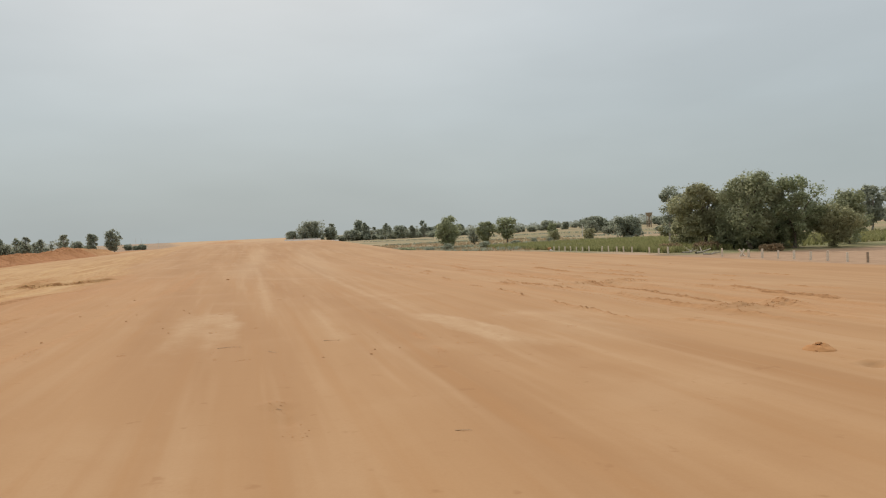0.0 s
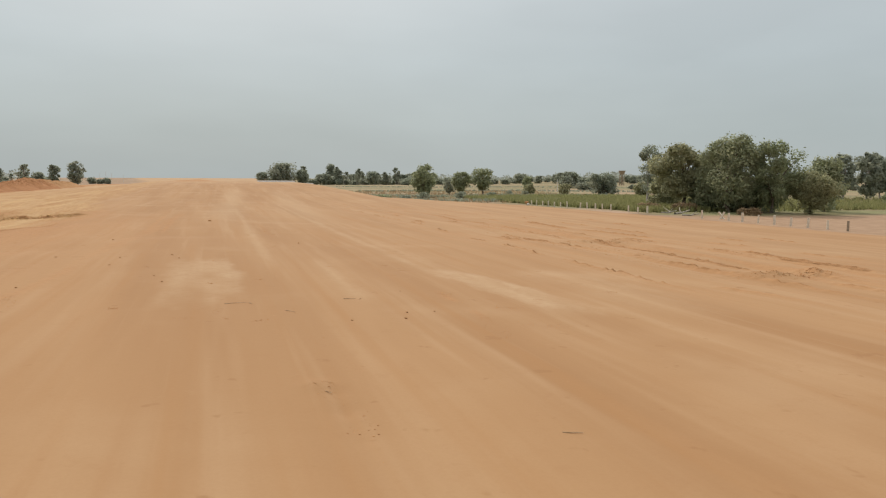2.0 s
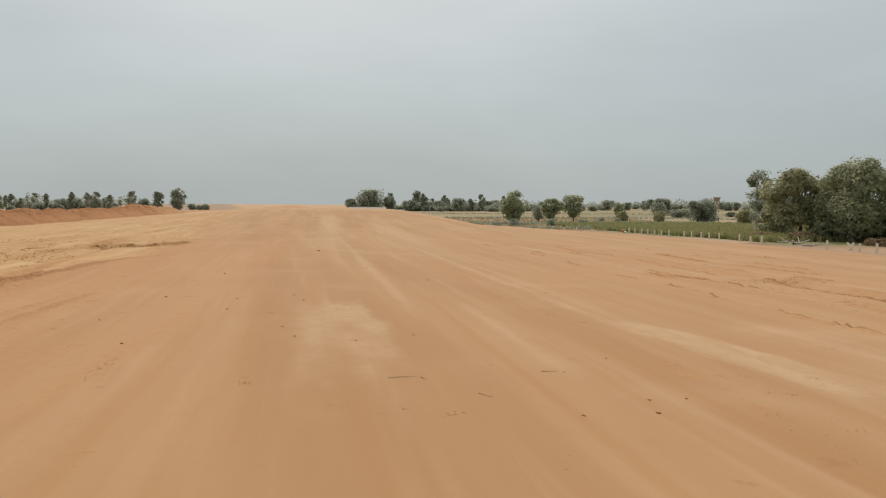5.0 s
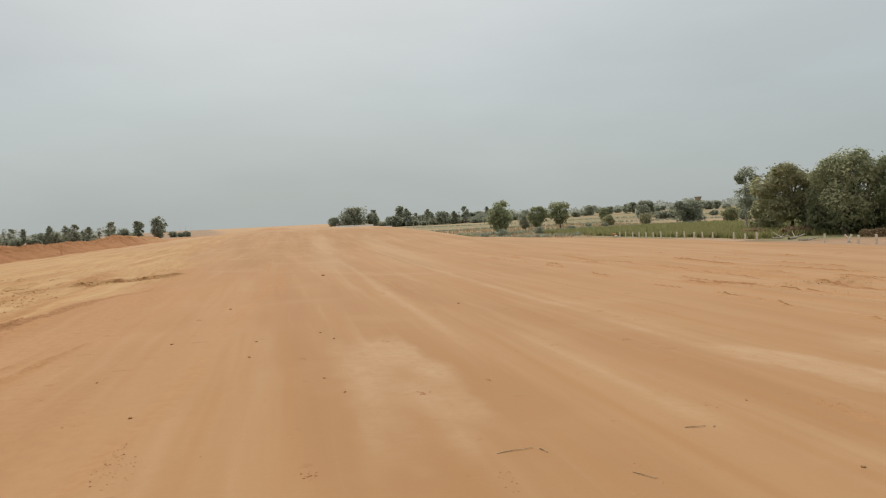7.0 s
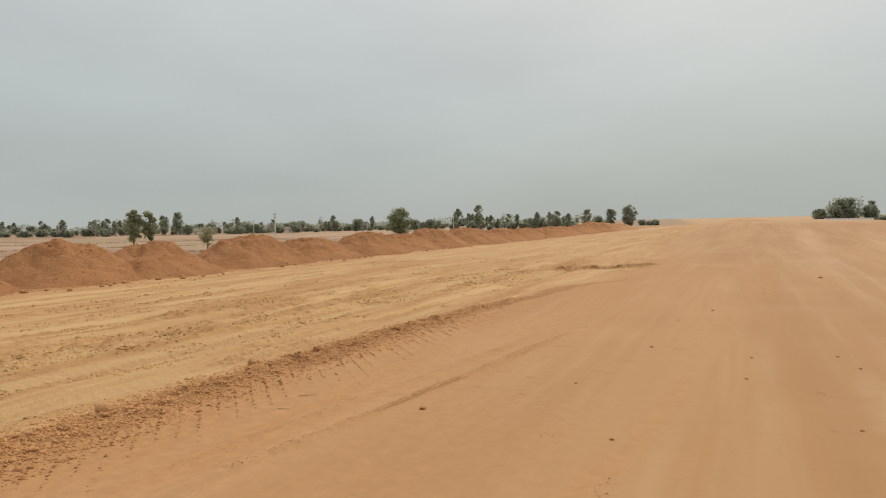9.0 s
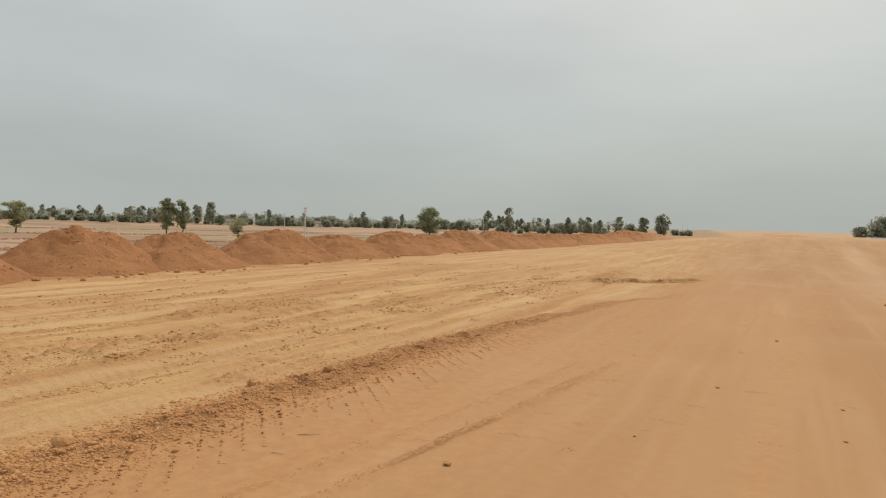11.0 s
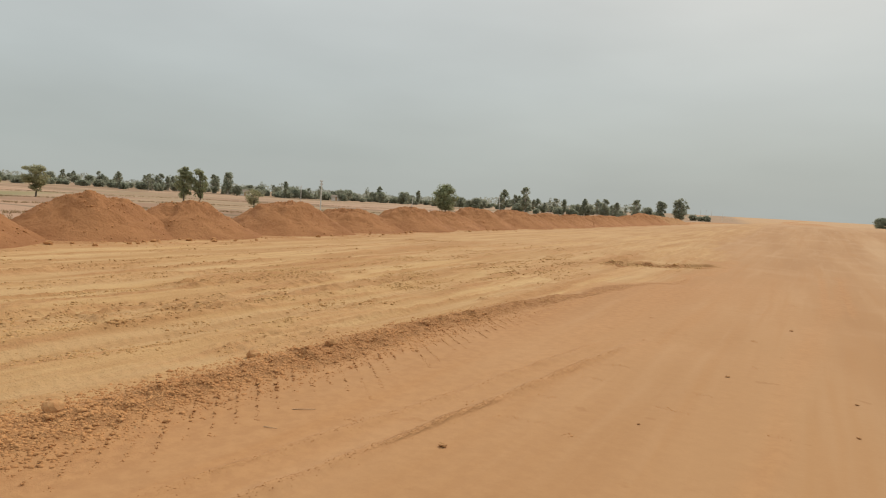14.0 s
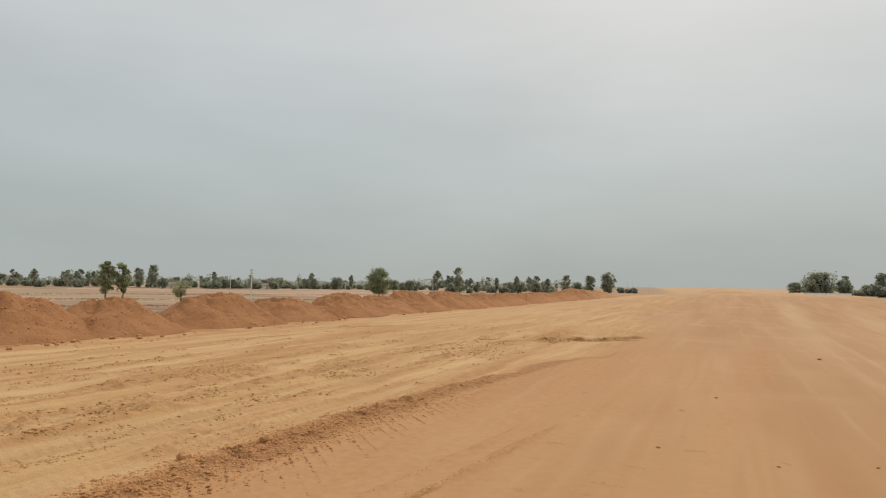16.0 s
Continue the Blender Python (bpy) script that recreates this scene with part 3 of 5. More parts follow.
def soil_mound(name, x, y, rx, ry, h, seed, label, material=None):
    rng = random.Random(seed)
    n, m = 96, 40
    flat = rng.uniform(0.28, 0.42)
    lean = rng.uniform(-0.12, 0.12)
    verts, faces = [], []
    base = height(x, y)
    for j in range(m + 1):
        r = j / m
        for i in range(n):
            a = 2 * math.pi * i / n
            wob = 1 + 0.10 * noise.noise((math.cos(a) * 1.4 + seed, math.sin(a) * 1.4, 0.3)) + 0.05 * noise.noise((math.cos(a) * 4 + seed, math.sin(a) * 4, 1.3))
            px, py = r * rx * wob * math.cos(a), r * ry * wob * math.sin(a)
            s = max(0.0, (r - flat) / (1 - flat))
            z = h * (1 - s) ** 1.12 * (1 - 0.10 * (r / flat if r < flat else 1) ** 2)
            z += h * lean * math.sin(a) * r * (1 - r) * 2
            q = Vector((px + seed * 3.1, py, 0.0))
            z += (1 - r * r) * (0.05 * abs(noise.noise(q * 6.0)) + 0.16 * h * noise.noise(q * 0.9) + 0.09 * h * noise.noise(q * 2.3) + 0.07 * noise.noise(q * 4.0) + 0.05 * noise.noise(q * 9.0) + 0.03 * noise.noise(q * 17.0))
            gz = height(x + px, y + py) - base if j == m else 0.0
            if seed < 16 and 0 < j < m - 1 and rng.random() < 0.16:
                MOUND_BITS.append((x + px, y + py, base + max(z, 0.0), 0.012 + 0.045 * rng.random() ** 4))
            verts.append((px, py, (gz - 0.06) if j == m else max(z, 0.0) - 0.02))
    for j in range(m):
        for i in range(n):
            k = (i + 1) % n
            if j == 0:
                faces.append((0 * n + i, n + i, n + k))
            else:
                faces.append((j * n + i, (j + 1) * n + i, (j + 1) * n + k, j * n + k))
    ob = new(name, mesh_of(name, verts, faces, material or M_MOUND, True))
    ob.location = (x, y, base)
    return tagged(ob, label, "soil heap", "soil heaps along the embankment")


MOUNDS = ((6.9, 1.25, 2.4), (10.2, 1.12, 2.2), (14.7, 1.36, 2.75), (17.9, 1.18, 2.5), (22.9, 1.28, 2.9), (27.6, 1.02, 2.6), (32.2, 1.24, 2.9), (36.6, 1.02, 2.8),
          (40.9, 1.28, 3.0), (46.3, 1.26, 3.4), (50.2, 1.0, 3.0), (53.6, 1.12, 3.2), (57.5, 0.95, 3.0), (61.2, 1.05, 3.2), (65.5, 0.95, 3.2), (69.6, 1.0, 3.2), (73.6, 1.02, 3.2),
          (78.5, 1.0, 3.4), (83.2, 1.1, 3.4), (88.2, 1.38, 3.6), (92.6, 1.2, 3.4), (97.0, 1.25, 3.6), (102.0, 1.0, 3.4), (106.5, 0.9, 3.4), (112.0, 0.8, 3.2))
for i, (my, mh, mr) in enumerate(MOUNDS):
    soil_mound("soil_mound", -19.9 + 0.25 * math.sin(i * 2.3), my, 2.55 + 0.2 * math.sin(i * 1.7), mr * 1.10, mh * 0.90, i + 1,
               "heap of loose red soil tipped beside the sandy lane" if my < 96 else "heap of paler sandy soil tipped beside the lane", M_MOUND if my < 96 else M_PALE_MOUND)


# ---------------------------------------------------------------- clods, stones and sticks
def clod_mesh(name, seed, material, rough=0.28):
    bm = bmesh.new()
    bmesh.ops.create_icosphere(bm, subdivisions=2, radius=1.0)
    for v in bm.verts:
        d = v.co.normalized()
        v.co = d * (1 + rough * noise.noise(d * 1.6 + Vector((seed * 5.3, 0, 0))) * 1.6 + 0.1 * noise.noise(d * 4 + Vector((0, seed * 3.1, 0))))
        v.co.z *= 0.75
    me = bpy.data.meshes.new(name)
    bm.to_mesh(me)
    bm.free()
    me.materials.append(material)
    return me


CLODS = [clod_mesh("clod", i, M_CLOD) for i in range(4)]
RED_CLODS = [clod_mesh("clod", i + 10, M_CRUMB) for i in range(4)]
for cx, cy, r in ((-5.80, 6.44, 0.068), (-5.47, 7.22, 0.062), (-5.62, 4.35, 0.075), (-5.35, 9.0, 0.045), (-5.5, 5.4, 0.04), (-5.2, 10.4, 0.04)):
    ob = new("earth_clod", CLODS[int(cy * 10) % 4])
    ob.location, ob.scale, ob.rotation_euler = (cx, cy, height(cx, cy) + 0.3 * r), (r, r * 0.9, r), (0, 0, cx * 9)
    tagged(ob, "rounded clod of dried orange earth on the graded ridge", "earth clod", "clods on the ridge")
rng = random.Random(4)
for i in range(34):
    my = rng.choice(MOUNDS[1:8])[0] + rng.uniform(-2.4, 2.4)
    mx = rng.uniform(-17.9, -16.9)
    r = rng.uniform(0.03, 0.085)
    ob = new("earth_clod", RED_CLODS[i % 4])
    ob.location, ob.scale, ob.rotation_euler = (mx, my, height(mx, my) + 0.4 * r), (r * 1.2, r, r), (0, 0, rng.uniform(0, 6))
    tagged(ob, "clod of red earth fallen at the foot of a soil heap", "earth clod", "clods below the heaps")


def scatter(name, label, material, spots, seed):
    """Crumbs of soil, too many to count, in one mesh."""
    rng = np.random.RandomState(seed)
    base = np.array([(0, 0, 0.8), (0.9, 0, 0.1), (-0.4, 0.85, 0.0), (-0.5, -0.8, 0.05), (0.1, 0.1, -0.6), (0.5, 0.6, 0.45)])
    tri = [(0, 1, 5), (0, 5, 2), (0, 2, 3), (0, 3, 1), (4, 1, 3), (4, 3, 2), (4, 2, 5), (4, 5, 1)]
    verts, faces = [], []
    P = np.array(spots)
    Z = P[:, 2] if P.shape[1] == 4 else land(P[:, 0], P[:, 1])
    for (x, y, *_, r), z in zip(spots, Z):
        k = len(verts)
        a = rng.uniform(0, 6.28)
        c, s = math.cos(a), math.sin(a)
        q = base * rng.uniform(0.65, 1.25, (6, 3)) * r
        for v in q:
            verts.append((x + c * v[0] - s * v[1], y + s * v[0] + c * v[1], z + v[2] * 0.72 - 0.14 * r))
        faces += [(k + p, k + q2, k + t) for p, q2, t in tri]
    ob = new(name, mesh_of(name, verts, faces, material, True))
    return tagged(ob, label, "soil crumbs", kind="stuff")


rs = np.random.RandomState(12)
spots = []
for _ in range(26000):          # ridge beside the lane
    y = 2.5 + 13.0 * rs.rand() ** 1.9
    thin = 1 - float(step(8.5, 14.5, np.array(y)))
    if rs.rand() < thin:
        spots.append((float(windrow_x(y)) + 0.26 + 0.62 * (rs.rand() + rs.rand() - 1), y, (0.006 + 0.016 * rs.rand() ** 2.2 + 0.030 * rs.rand() ** 10) * (0.6 + 0.4 * thin)))
for k in range(-12, 30):       # crumbs pressed up between the roller's marks
    x, stop = -5.22 + rs.uniform(0, 0.10), -4.50 + rs.normal(0, 0.16)
    while x < stop:
        y = k * CLEAT - 0.39 - 1.08 * x + rs.normal(0, 0.006)
        if 3.0 < y < 10.5 and rs.rand() < 0.74:
            r = 0.007 + 0.008 * rs.rand()
            for _ in range(4):
                spots.append((x + rs.normal(0, 0.012), y + rs.normal(0, 0.008), r * rs.uniform(0.5, 1.1)))
        x += rs.uniform(0.03, 0.055)
for _ in range(2200):          # crumbs on the low ridges
    y = rs.uniform(3.6, 9.5)
    spots.append(((-3.68 if rs.rand() < 0.6 else -4.08) + 0.13 * (y - 4) + rs.normal(0, 0.04), y, 0.003 + 0.007 * rs.rand() ** 3))
scatter("ridge_crumbs", "crumbled red soil along the graded ridge", M_CRUMB, spots, 1)
spots = [(x, 22.5 + 0.62 * (x + 5) + rs.normal(0, 0.16), 0.012 + 0.07 * rs.rand() ** 4) for x in rs.uniform(-6.6, -4.0, 420)]
for _ in range(300):           # strings of clods turned up along the wheel tracks
    y0 = 3.6 + 18 * rs.rand() ** 1.35
    u = rs.rand()
    x0 = (-8.5 + 0.035 * (y0 - 6) + rs.normal(0, 0.42)) if u < 0.50 else ((-10.2 + rs.normal(0, 0.40)) if u < 0.68 else (-7.25 + rs.normal(0, 0.30) if u < 0.82 else rs.uniform(-16, -6.3)))
    if lattice(33, np.array([x0]), np.array([y0]), 0.9)[0] < -0.35:
        continue
    size, long = rs.uniform(0.35, 1.0), rs.uniform(0.12, 0.5)
    for _ in range(int(30 + 80 * rs.rand() * size)):
        q = rs.normal(0, 1)
        spots.append((x0 + 0.03 * q + rs.normal(0, 0.03 + 0.03 * size), y0 + q * long, (0.010 + 0.030 * rs.rand() ** 2.2) * (0.6 + 0.5 * size) * (0.75 + 0.35 * min(1.0, y0 / 9.0))))
cx, cy = rs.uniform(-16.5, -5.9, 60000), 3.2 + 24 * rs.rand(60000) ** 1.6
keep = (lattice(57, cx - 0.03 * cy, cy * 0.22, 0.55) + 0.5 * lattice(58, cx, cy * 0.5, 0.3) + 0.3 * lattice(63, cx, cy, 0.16) > 0.50) & (cx < windrow_x(cy) - 0.35)
for x, y, q in zip(cx[keep], cy[keep], rs.rand(int(keep.sum()))):
    spots.append((float(x), float(y), (0.008 + 0.022 * q ** 3) * (0.8 + 0.5 * min(1.0, y / 14.0))))
for _ in range(700):
    spots.append((rs.uniform(-16.5, -6.2), rs.uniform(5, 34), 0.007 + 0.026 * rs.rand() ** 4))
scatter("lane_crumbs", "churned clods of pale sandy soil", M_SANDCLOD, spots, 2)
spots = []
for x0, y0, sx, sy, count in ((11.0, 5.1, 0.40, 0.16, 420), (12.1, 5.25, 0.35, 0.20, 420), (11.5, 12.4, 0.7, 0.25, 420), (12.9, 12.6, 0.6, 0.25, 300), (9.6, 9.0, 0.10, 1.6, 260), (10.4, 11.0, 0.12, 1.6, 300), (9.7, 14.5, 0.14, 2.0, 300), (12.0, 13.0, 0.16, 1.8, 300), (14.0, 9.5, 0.14, 1.4, 220), (11.0, 18.0, 0.2, 2.4, 260), (8.33, 0.45, 0.18, 0.14, 60), (-1.42, 3.95, 0.06, 0.22, 130), (-1.52, 4.25, 0.05, 0.15, 70), (1.66, -0.25, 0.05, 0.14, 60), (1.76, -1.0, 0.04, 0.2, 40), (0.50, 2.72, 0.07, 0.03, 40), (1.76, 2.86, 0.03, 0.10, 30), (0.93, 3.05, 0.03, 0.12, 30), (3.9, 3.6, 0.04, 0.45, 70), (3.88, 2.2, 0.05, 0.3, 70), (3.75, 1.4, 0.05, 0.2, 40), (4.30, 2.80, 0.05, 0.05, 30), (4.26, 1.78, 0.08, 0.05, 50), (4.44, 1.6, 0.05, 0.04, 25), (-2.85, 8.56, 0.09, 0.03, 40), (-2.87, 7.92, 0.09, 0.03, 40), (-3.03, 7.02, 0.10, 0.03, 45), (-3.02, 6.29, 0.10, 0.03, 45), (-2.10, 7.30, 0.08, 0.03, 36), (-1.97, 7.95, 0.08, 0.03, 36), (-2.74, 10.97, 0.12, 0.05, 45), (-2.87, 10.22, 0.12, 0.05, 45), (-1.98, 17.4, 0.2, 0.10, 60), (-3.3, 17.0, 0.25, 0.10, 60)):
    for _ in range(count):
        spots.append((x0 + rs.normal(0, sx), y0 + rs.normal(0, sy), (0.006 + 0.020 * rs.rand() ** 3) * (0.5 if count < 140 else 1.0)))
for _ in range(150):           # the small pile
    a, q = rs.uniform(0, 6.28), rs.rand() ** 0.7
    spots.append((8.35 + 0.17 * q * math.cos(a), 0.48 + 0.17 * q * math.sin(a), height(8.35, 0.48) + 0.085 * (1 - q) + 0.005, 0.008 + 0.035 * rs.rand() ** 2))
PILE_BITS, spots = spots[-150:], spots[:-150]
for _ in range(46):            # small scuffed spots with turned-up crumbs
    x0, y0, wide = rs.uniform(-4.0, 7.5), 2.2 + 14 * rs.rand() ** 1.2, rs.uniform(0.02, 0.06)
    for _ in range(rs.randint(8, 26)):
        spots.append((x0 + rs.normal(0, wide), y0 + rs.normal(0, 0.045), 0.005 + 0.012 * rs.rand() ** 2))
for _ in range(420):           # loose bits on the smooth ground
    spots.append((rs.uniform(-4.5, 9), rs.uniform(0.5, 22), 0.004 + 0.010 * rs.rand() ** 4))
scatter("loose_crumbs", "loose crumbs of dry orange soil", M_CRUMB, spots, 3)
spots = []
for _ in range(1300):          # crumbs on and below the heaps
    my = MOUNDS[rs.randint(0, 12)][0] + rs.normal(0, 1.6)
    spots.append((-17.5 + rs.normal(0, 0.35), my, 0.02 + 0.07 * rs.rand() ** 4))
scatter("heap_crumbs", "crumbs of red soil at the foot of the heaps", M_CRUMB, spots, 4)


scatter("pile_crumbs", "crumbs of dry earth on a small dirt pile", M_CRUMB, PILE_BITS, 6)
scatter("heap_lumps", "lumps of red soil on the tipped heaps", M_CRUMB, MOUND_BITS, 5)


def dirt_pile(x, y, r, h, seed):
    n, m = 30, 10
    verts, faces = [], []
    z0 = height(x, y)
    for j in range(m + 1):
        q = j / m
        for i in range(n):
            a = 2 * math.pi * i / n
            p = Vector((q * r * math.cos(a), q * r * 1.1 * math.sin(a), 0))
            z = h * (1 - q * q) ** 1.3 * (1 + 0.6 * noise.noise(p * 14 + Vector((seed, 0, 0)))) + 0.02 * (1 - q) * noise.noise(p * 45)
            verts.append((p.x, p.y, z if j < m else -0.05))
    for j in range(m):
        for i in range(n):
            k = (i + 1) % n
            faces.append((i, n + i, n + k) if j == 0 else (j * n + i, (j + 1) * n + i, (j + 1) * n + k, j * n + k))
    ob = new("dirt_pile", mesh_of("dirt_pile", verts, faces, M_CRUMB, True))
    ob.location = (x, y, z0)
    return tagged(ob, "small crumbled pile of orange dirt on the smooth ground", "dirt pile")


dirt_pile(8.35, 0.48, 0.20, 0.08, 2)


def stick(x, y, turn, length, r, label):
    bm = bmesh.new()
    segs, ring, r = 6, 6, r * 0.72
    rows = []
    for s in range(segs + 1):
        u = s / segs
        c = Vector(((u - 0.5) * length, 0.05 * length * math.sin(u * 4 + x), r * (0.7 + 0.9 * math.sin(u * 3.1))))
        rad = r * (1 - 0.5 * u)
        rows.append([bm.verts.new(c + Vector((0, rad * math.cos(a * 6.283 / ring), rad * math.sin(a * 6.283 / ring)))) for a in range(ring)])
    for s in range(segs):
        for a in range(ring):
            bm.faces.new((rows[s][a], rows[s + 1][a], rows[s + 1][(a + 1) % ring], rows[s][(a + 1) % ring]))
    bm.faces.new(rows[0])
    bm.faces.new(rows[-1][::-1])
    me = bpy.data.meshes.new("stick")
    bm.to_mesh(me)
    bm.free()
    me.materials.append(M_STICK)
    ob = new("stick", me)
    ob.location, ob.rotation_euler = (x, y, height(x, y) + r * 0.3), (0, 0, turn)
    return tagged(ob, label, "stick")


stick(-4.40, 5.50, 0.75, 0.17, 0.005, "thin dry stick lying on the smooth orange earth")
stick(-4.32, 5.05, 0.3, 0.10, 0.004, "short dry stick lying on the orange earth")
stick(1.13, 3.50, 0.2, 0.26, 0.005, "thin pale twig lying on the orange earth")
stick(1.31, 3.44, -1.2, 0.09, 0.006, "curled pale twig lying on the orange earth")
stick(2.56, 3.62, -0.1, 0.16, 0.006, "short dark twig lying on the orange earth")
stick(2.70, 3.60, 0.9, 0.06, 0.005, "short dark twig lying on the orange earth")
stick(1.72, 2.85, -0.9, 0.16, 0.005, "thin dark twig lying on the orange earth")
stick(3.00, -1.47, -0.4, 0.13, 0.005, "small dry twig on the orange earth")
stick(1.66, -0.30, -0.9, 0.08, 0.005, "bent dry twig in a scrape of the earth")
for cx, cy, r in ((-3.20, 5.43, 0.030), (0.78, 20.1, 0.055), (3.06, 2.63, 0.014), (3.41, 2.65, 0.014), (2.95, 2.28, 0.018), (2.33, 2.27, 0.014), (3.38, 4.15, 0.012), (0.02, 6.14, 0.014), (0.13, 9.02, 0.018), (0.28, 8.45, 0.020), (0.17, 5.5, 0.016), (-1.61, 5.22, 0.020), (-1.82, 8.81, 0.020), (-0.77, 7.49, 0.016), (-2.23, 6.73, 0.015), (-0.73, 8.57, 0.016), (-1.35, 12.65, 0.025), (2.86, 11.81, 0.025)):
    ob = new("stone", CLODS[int(cx * 10) % 4])
    ob.location, ob.scale, ob.rotation_euler = (cx, cy, height(cx, cy) + 0.4 * r), (r * 1.1, r * 0.75, r * 0.55), (0, 0, cx * 5)
    ob.data = CLODS[int(cx * 10) % 4]
    tagged(ob, "small dark lump of earth on the smooth ground", "stone")


# ---------------------------------------------------------------- trees
def tube(verts, faces, a, b, ra, rb, ring=7):
    """A tapered limb from a to b."""
    d = (b - a).normalized()
    u = d.orthogonal().normalized()
    w = d.cross(u)
    k = len(verts)
    for c, r in ((a, ra), (b, rb)):
        for i in range(ring):
            t = 2 * math.pi * i / ring
            verts.append(tuple(c + u * (r * math.cos(t)) + w * (r * math.sin(t))))
    for i in range(ring):
        j = (i + 1) % ring
        faces.append((k + i, k + j, k + ring + j, k + ring + i))
    faces.append(tuple(k + ring + i for i in range(ring)))


SHAPES = {
    # trunk share of height, crown lumps, lump radius (of width), leaves per lump, leaf size, top weight
    "broad": dict(stem=0.10, lumps=30, radius=0.165, leaves=210, leaf=0.030, squash=0.85, top=0.85),
    "umbrella": dict(stem=0.20, lumps=26, radius=0.15, leaves=190, leaf=0.028, squash=0.55, top=1.25),
    "slender": dict(stem=0.14, lumps=22, radius=0.20, leaves=130, leaf=0.055, squash=0.8, top=1.0),
    "wispy": dict(stem=0.28, lumps=14, radius=0.20, leaves=90, leaf=0.055, squash=0.7, top=1.1),
    "poplar": dict(stem=0.10, lumps=14, radius=0.38, leaves=110, leaf=0.12, squash=1.0, top=1.0),
    "bush": dict(stem=0.0, lumps=22, radius=0.18, leaves=170, leaf=0.034, squash=0.8, top=0.8),
}


def tree(kind, name, h, w, seed, leaf, bark, label, category="tree", dense=1.0, group="", finer=1.0, stem=None):
    rng = random.Random(seed)
    rs = np.random.RandomState(seed)
    s = dict(SHAPES[kind])
    s["stem"] = s["stem"] if stem is None else stem
    root = new(name)
    z0 = h * s["stem"]
    mid, half = (z0 + h) / 2, (h - z0) / 2
    lumps = []
    n = s["lumps"]
    for i in range(n):
        u = (i + 0.5) / n
        zz = (u * 2 - 1)
        ang = i * 2.39996 + rng.uniform(-0.5, 0.5)
        prof = math.sqrt(max(0.0, 1 - zz * zz))
        if s["top"] > 1:
            prof *= 0.55 + 0.55 * u
        rad = prof * (0.30 + 0.70 * rng.random() ** 0.6) * (w / 2) * 0.76
        r = s["radius"] * w * rng.uniform(0.65, 1.35)
        zc = min(mid + zz * half * 0.86 + rng.uniform(-0.08, 0.08) * h, h - r * s["squash"] * 1.02)
        lumps.append((Vector((rad * math.cos(ang), rad * math.sin(ang), max(zc, r * 0.5))), r))
    # trunk and limbs
    verts, faces = [], []
    tr = 0.016 * h + 0.012 * w
    bend = Vector((rng.uniform(-0.05, 0.05) * h, rng.uniform(-0.05, 0.05) * h, 0))
    joints = [Vector((0, 0, -0.35)), Vector((0, 0, z0 * 0.55)) + bend * 0.5, Vector((0, 0, z0 * 1.1)) + bend, Vector((0, 0, mid + half * 0.35)) + bend * 0.6]
    for i in range(3):
        tube(verts, faces, joints[i], joints[i + 1], tr * (1.25 - 0.33 * i), tr * (0.92 - 0.33 * i), 9)
    for c, r in lumps[::2]:
        a = joints[2].lerp(joints[3], rng.uniform(0, 0.55)) if c.z > z0 else joints[1].lerp(joints[2], rng.random())
        k = a.lerp(c, 0.5) + Vector((0, 0, 0.04 * h))
        tube(verts, faces, a, k, tr * 0.42, tr * 0.28, 6)
        tube(verts, faces, k, c, tr * 0.28, tr * 0.08, 5)
    trunk = new("trunk", mesh_of("trunk", verts, faces, bark, True))
    trunk.parent = root
    # crown: many small leaf sprays on uneven lumps
    P, Q = [], []
    size = s["leaf"] * w / math.sqrt(finer)
    for c, r in lumps:
        m = int(s["leaves"] * dense * finer)
        d = rs.normal(size=(m, 3))
        d /= np.linalg.norm(d, axis=1)[:, None]
        rr = r * (0.40 + 0.62 * rs.rand(m) ** 0.5) * np.where(rs.rand(m) < 0.12, 1.35, 1.0)
        p = d * rr[:, None] * np.array((1, 1, s["squash"])) + np.array(c)
        P.append(p)
        Q.append(d)
    P, Q = np.concatenate(P), np.concatenate(Q)
    gap = lattice(seed, P[:, 0] + 0.7 * P[:, 2], P[:, 1] - 0.6 * P[:, 2], 0.13 * (w + h) / 2) + 0.5 * lattice(seed + 1, P[:, 0] - P[:, 2], P[:, 1] + 0.5 * P[:, 2], 0.06 * (w + h) / 2)
    keep = (P[:, 2] > 0.02 * h) & (gap > -0.32)
    P, Q = P[keep], Q[keep]
    m = len(P)
    nrm = Q + rs.normal(scale=0.5, size=(m, 3)) + np.array((0, 0, 0.6))
    nrm /= np.linalg.norm(nrm, axis=1)[:, None]
    t = np.cross(nrm, rs.normal(size=(m, 3)))
    t /= np.linalg.norm(t, axis=1)[:, None]
    b = np.cross(nrm, t)
    L = (size * (0.6 + 0.9 * rs.rand(m)))[:, None]
    W = L * (0.45 + 0.3 * rs.rand(m))[:, None]
    fold = nrm * L * 0.16
    V = np.stack([P - t * L, P - b * W + fold, P + t * L, P + b * W + fold], 1).reshape(-1, 3)
    I = np.arange(m * 4).reshape(m, 4)
    F = np.concatenate([I[:, [0, 1, 2]], I[:, [0, 2, 3]]])
    me = mesh_of("crown", V.tolist(), F.tolist(), leaf)
    crown = new("crown", me)
    crown.parent = root
    return tagged(root, label, category, group)


def put(ob, x, y, turn=0.0, sink=0.05):
    ob.matrix_basis = pose(x, y, height(x, y) - sink, 0, 0, turn)
    return ob


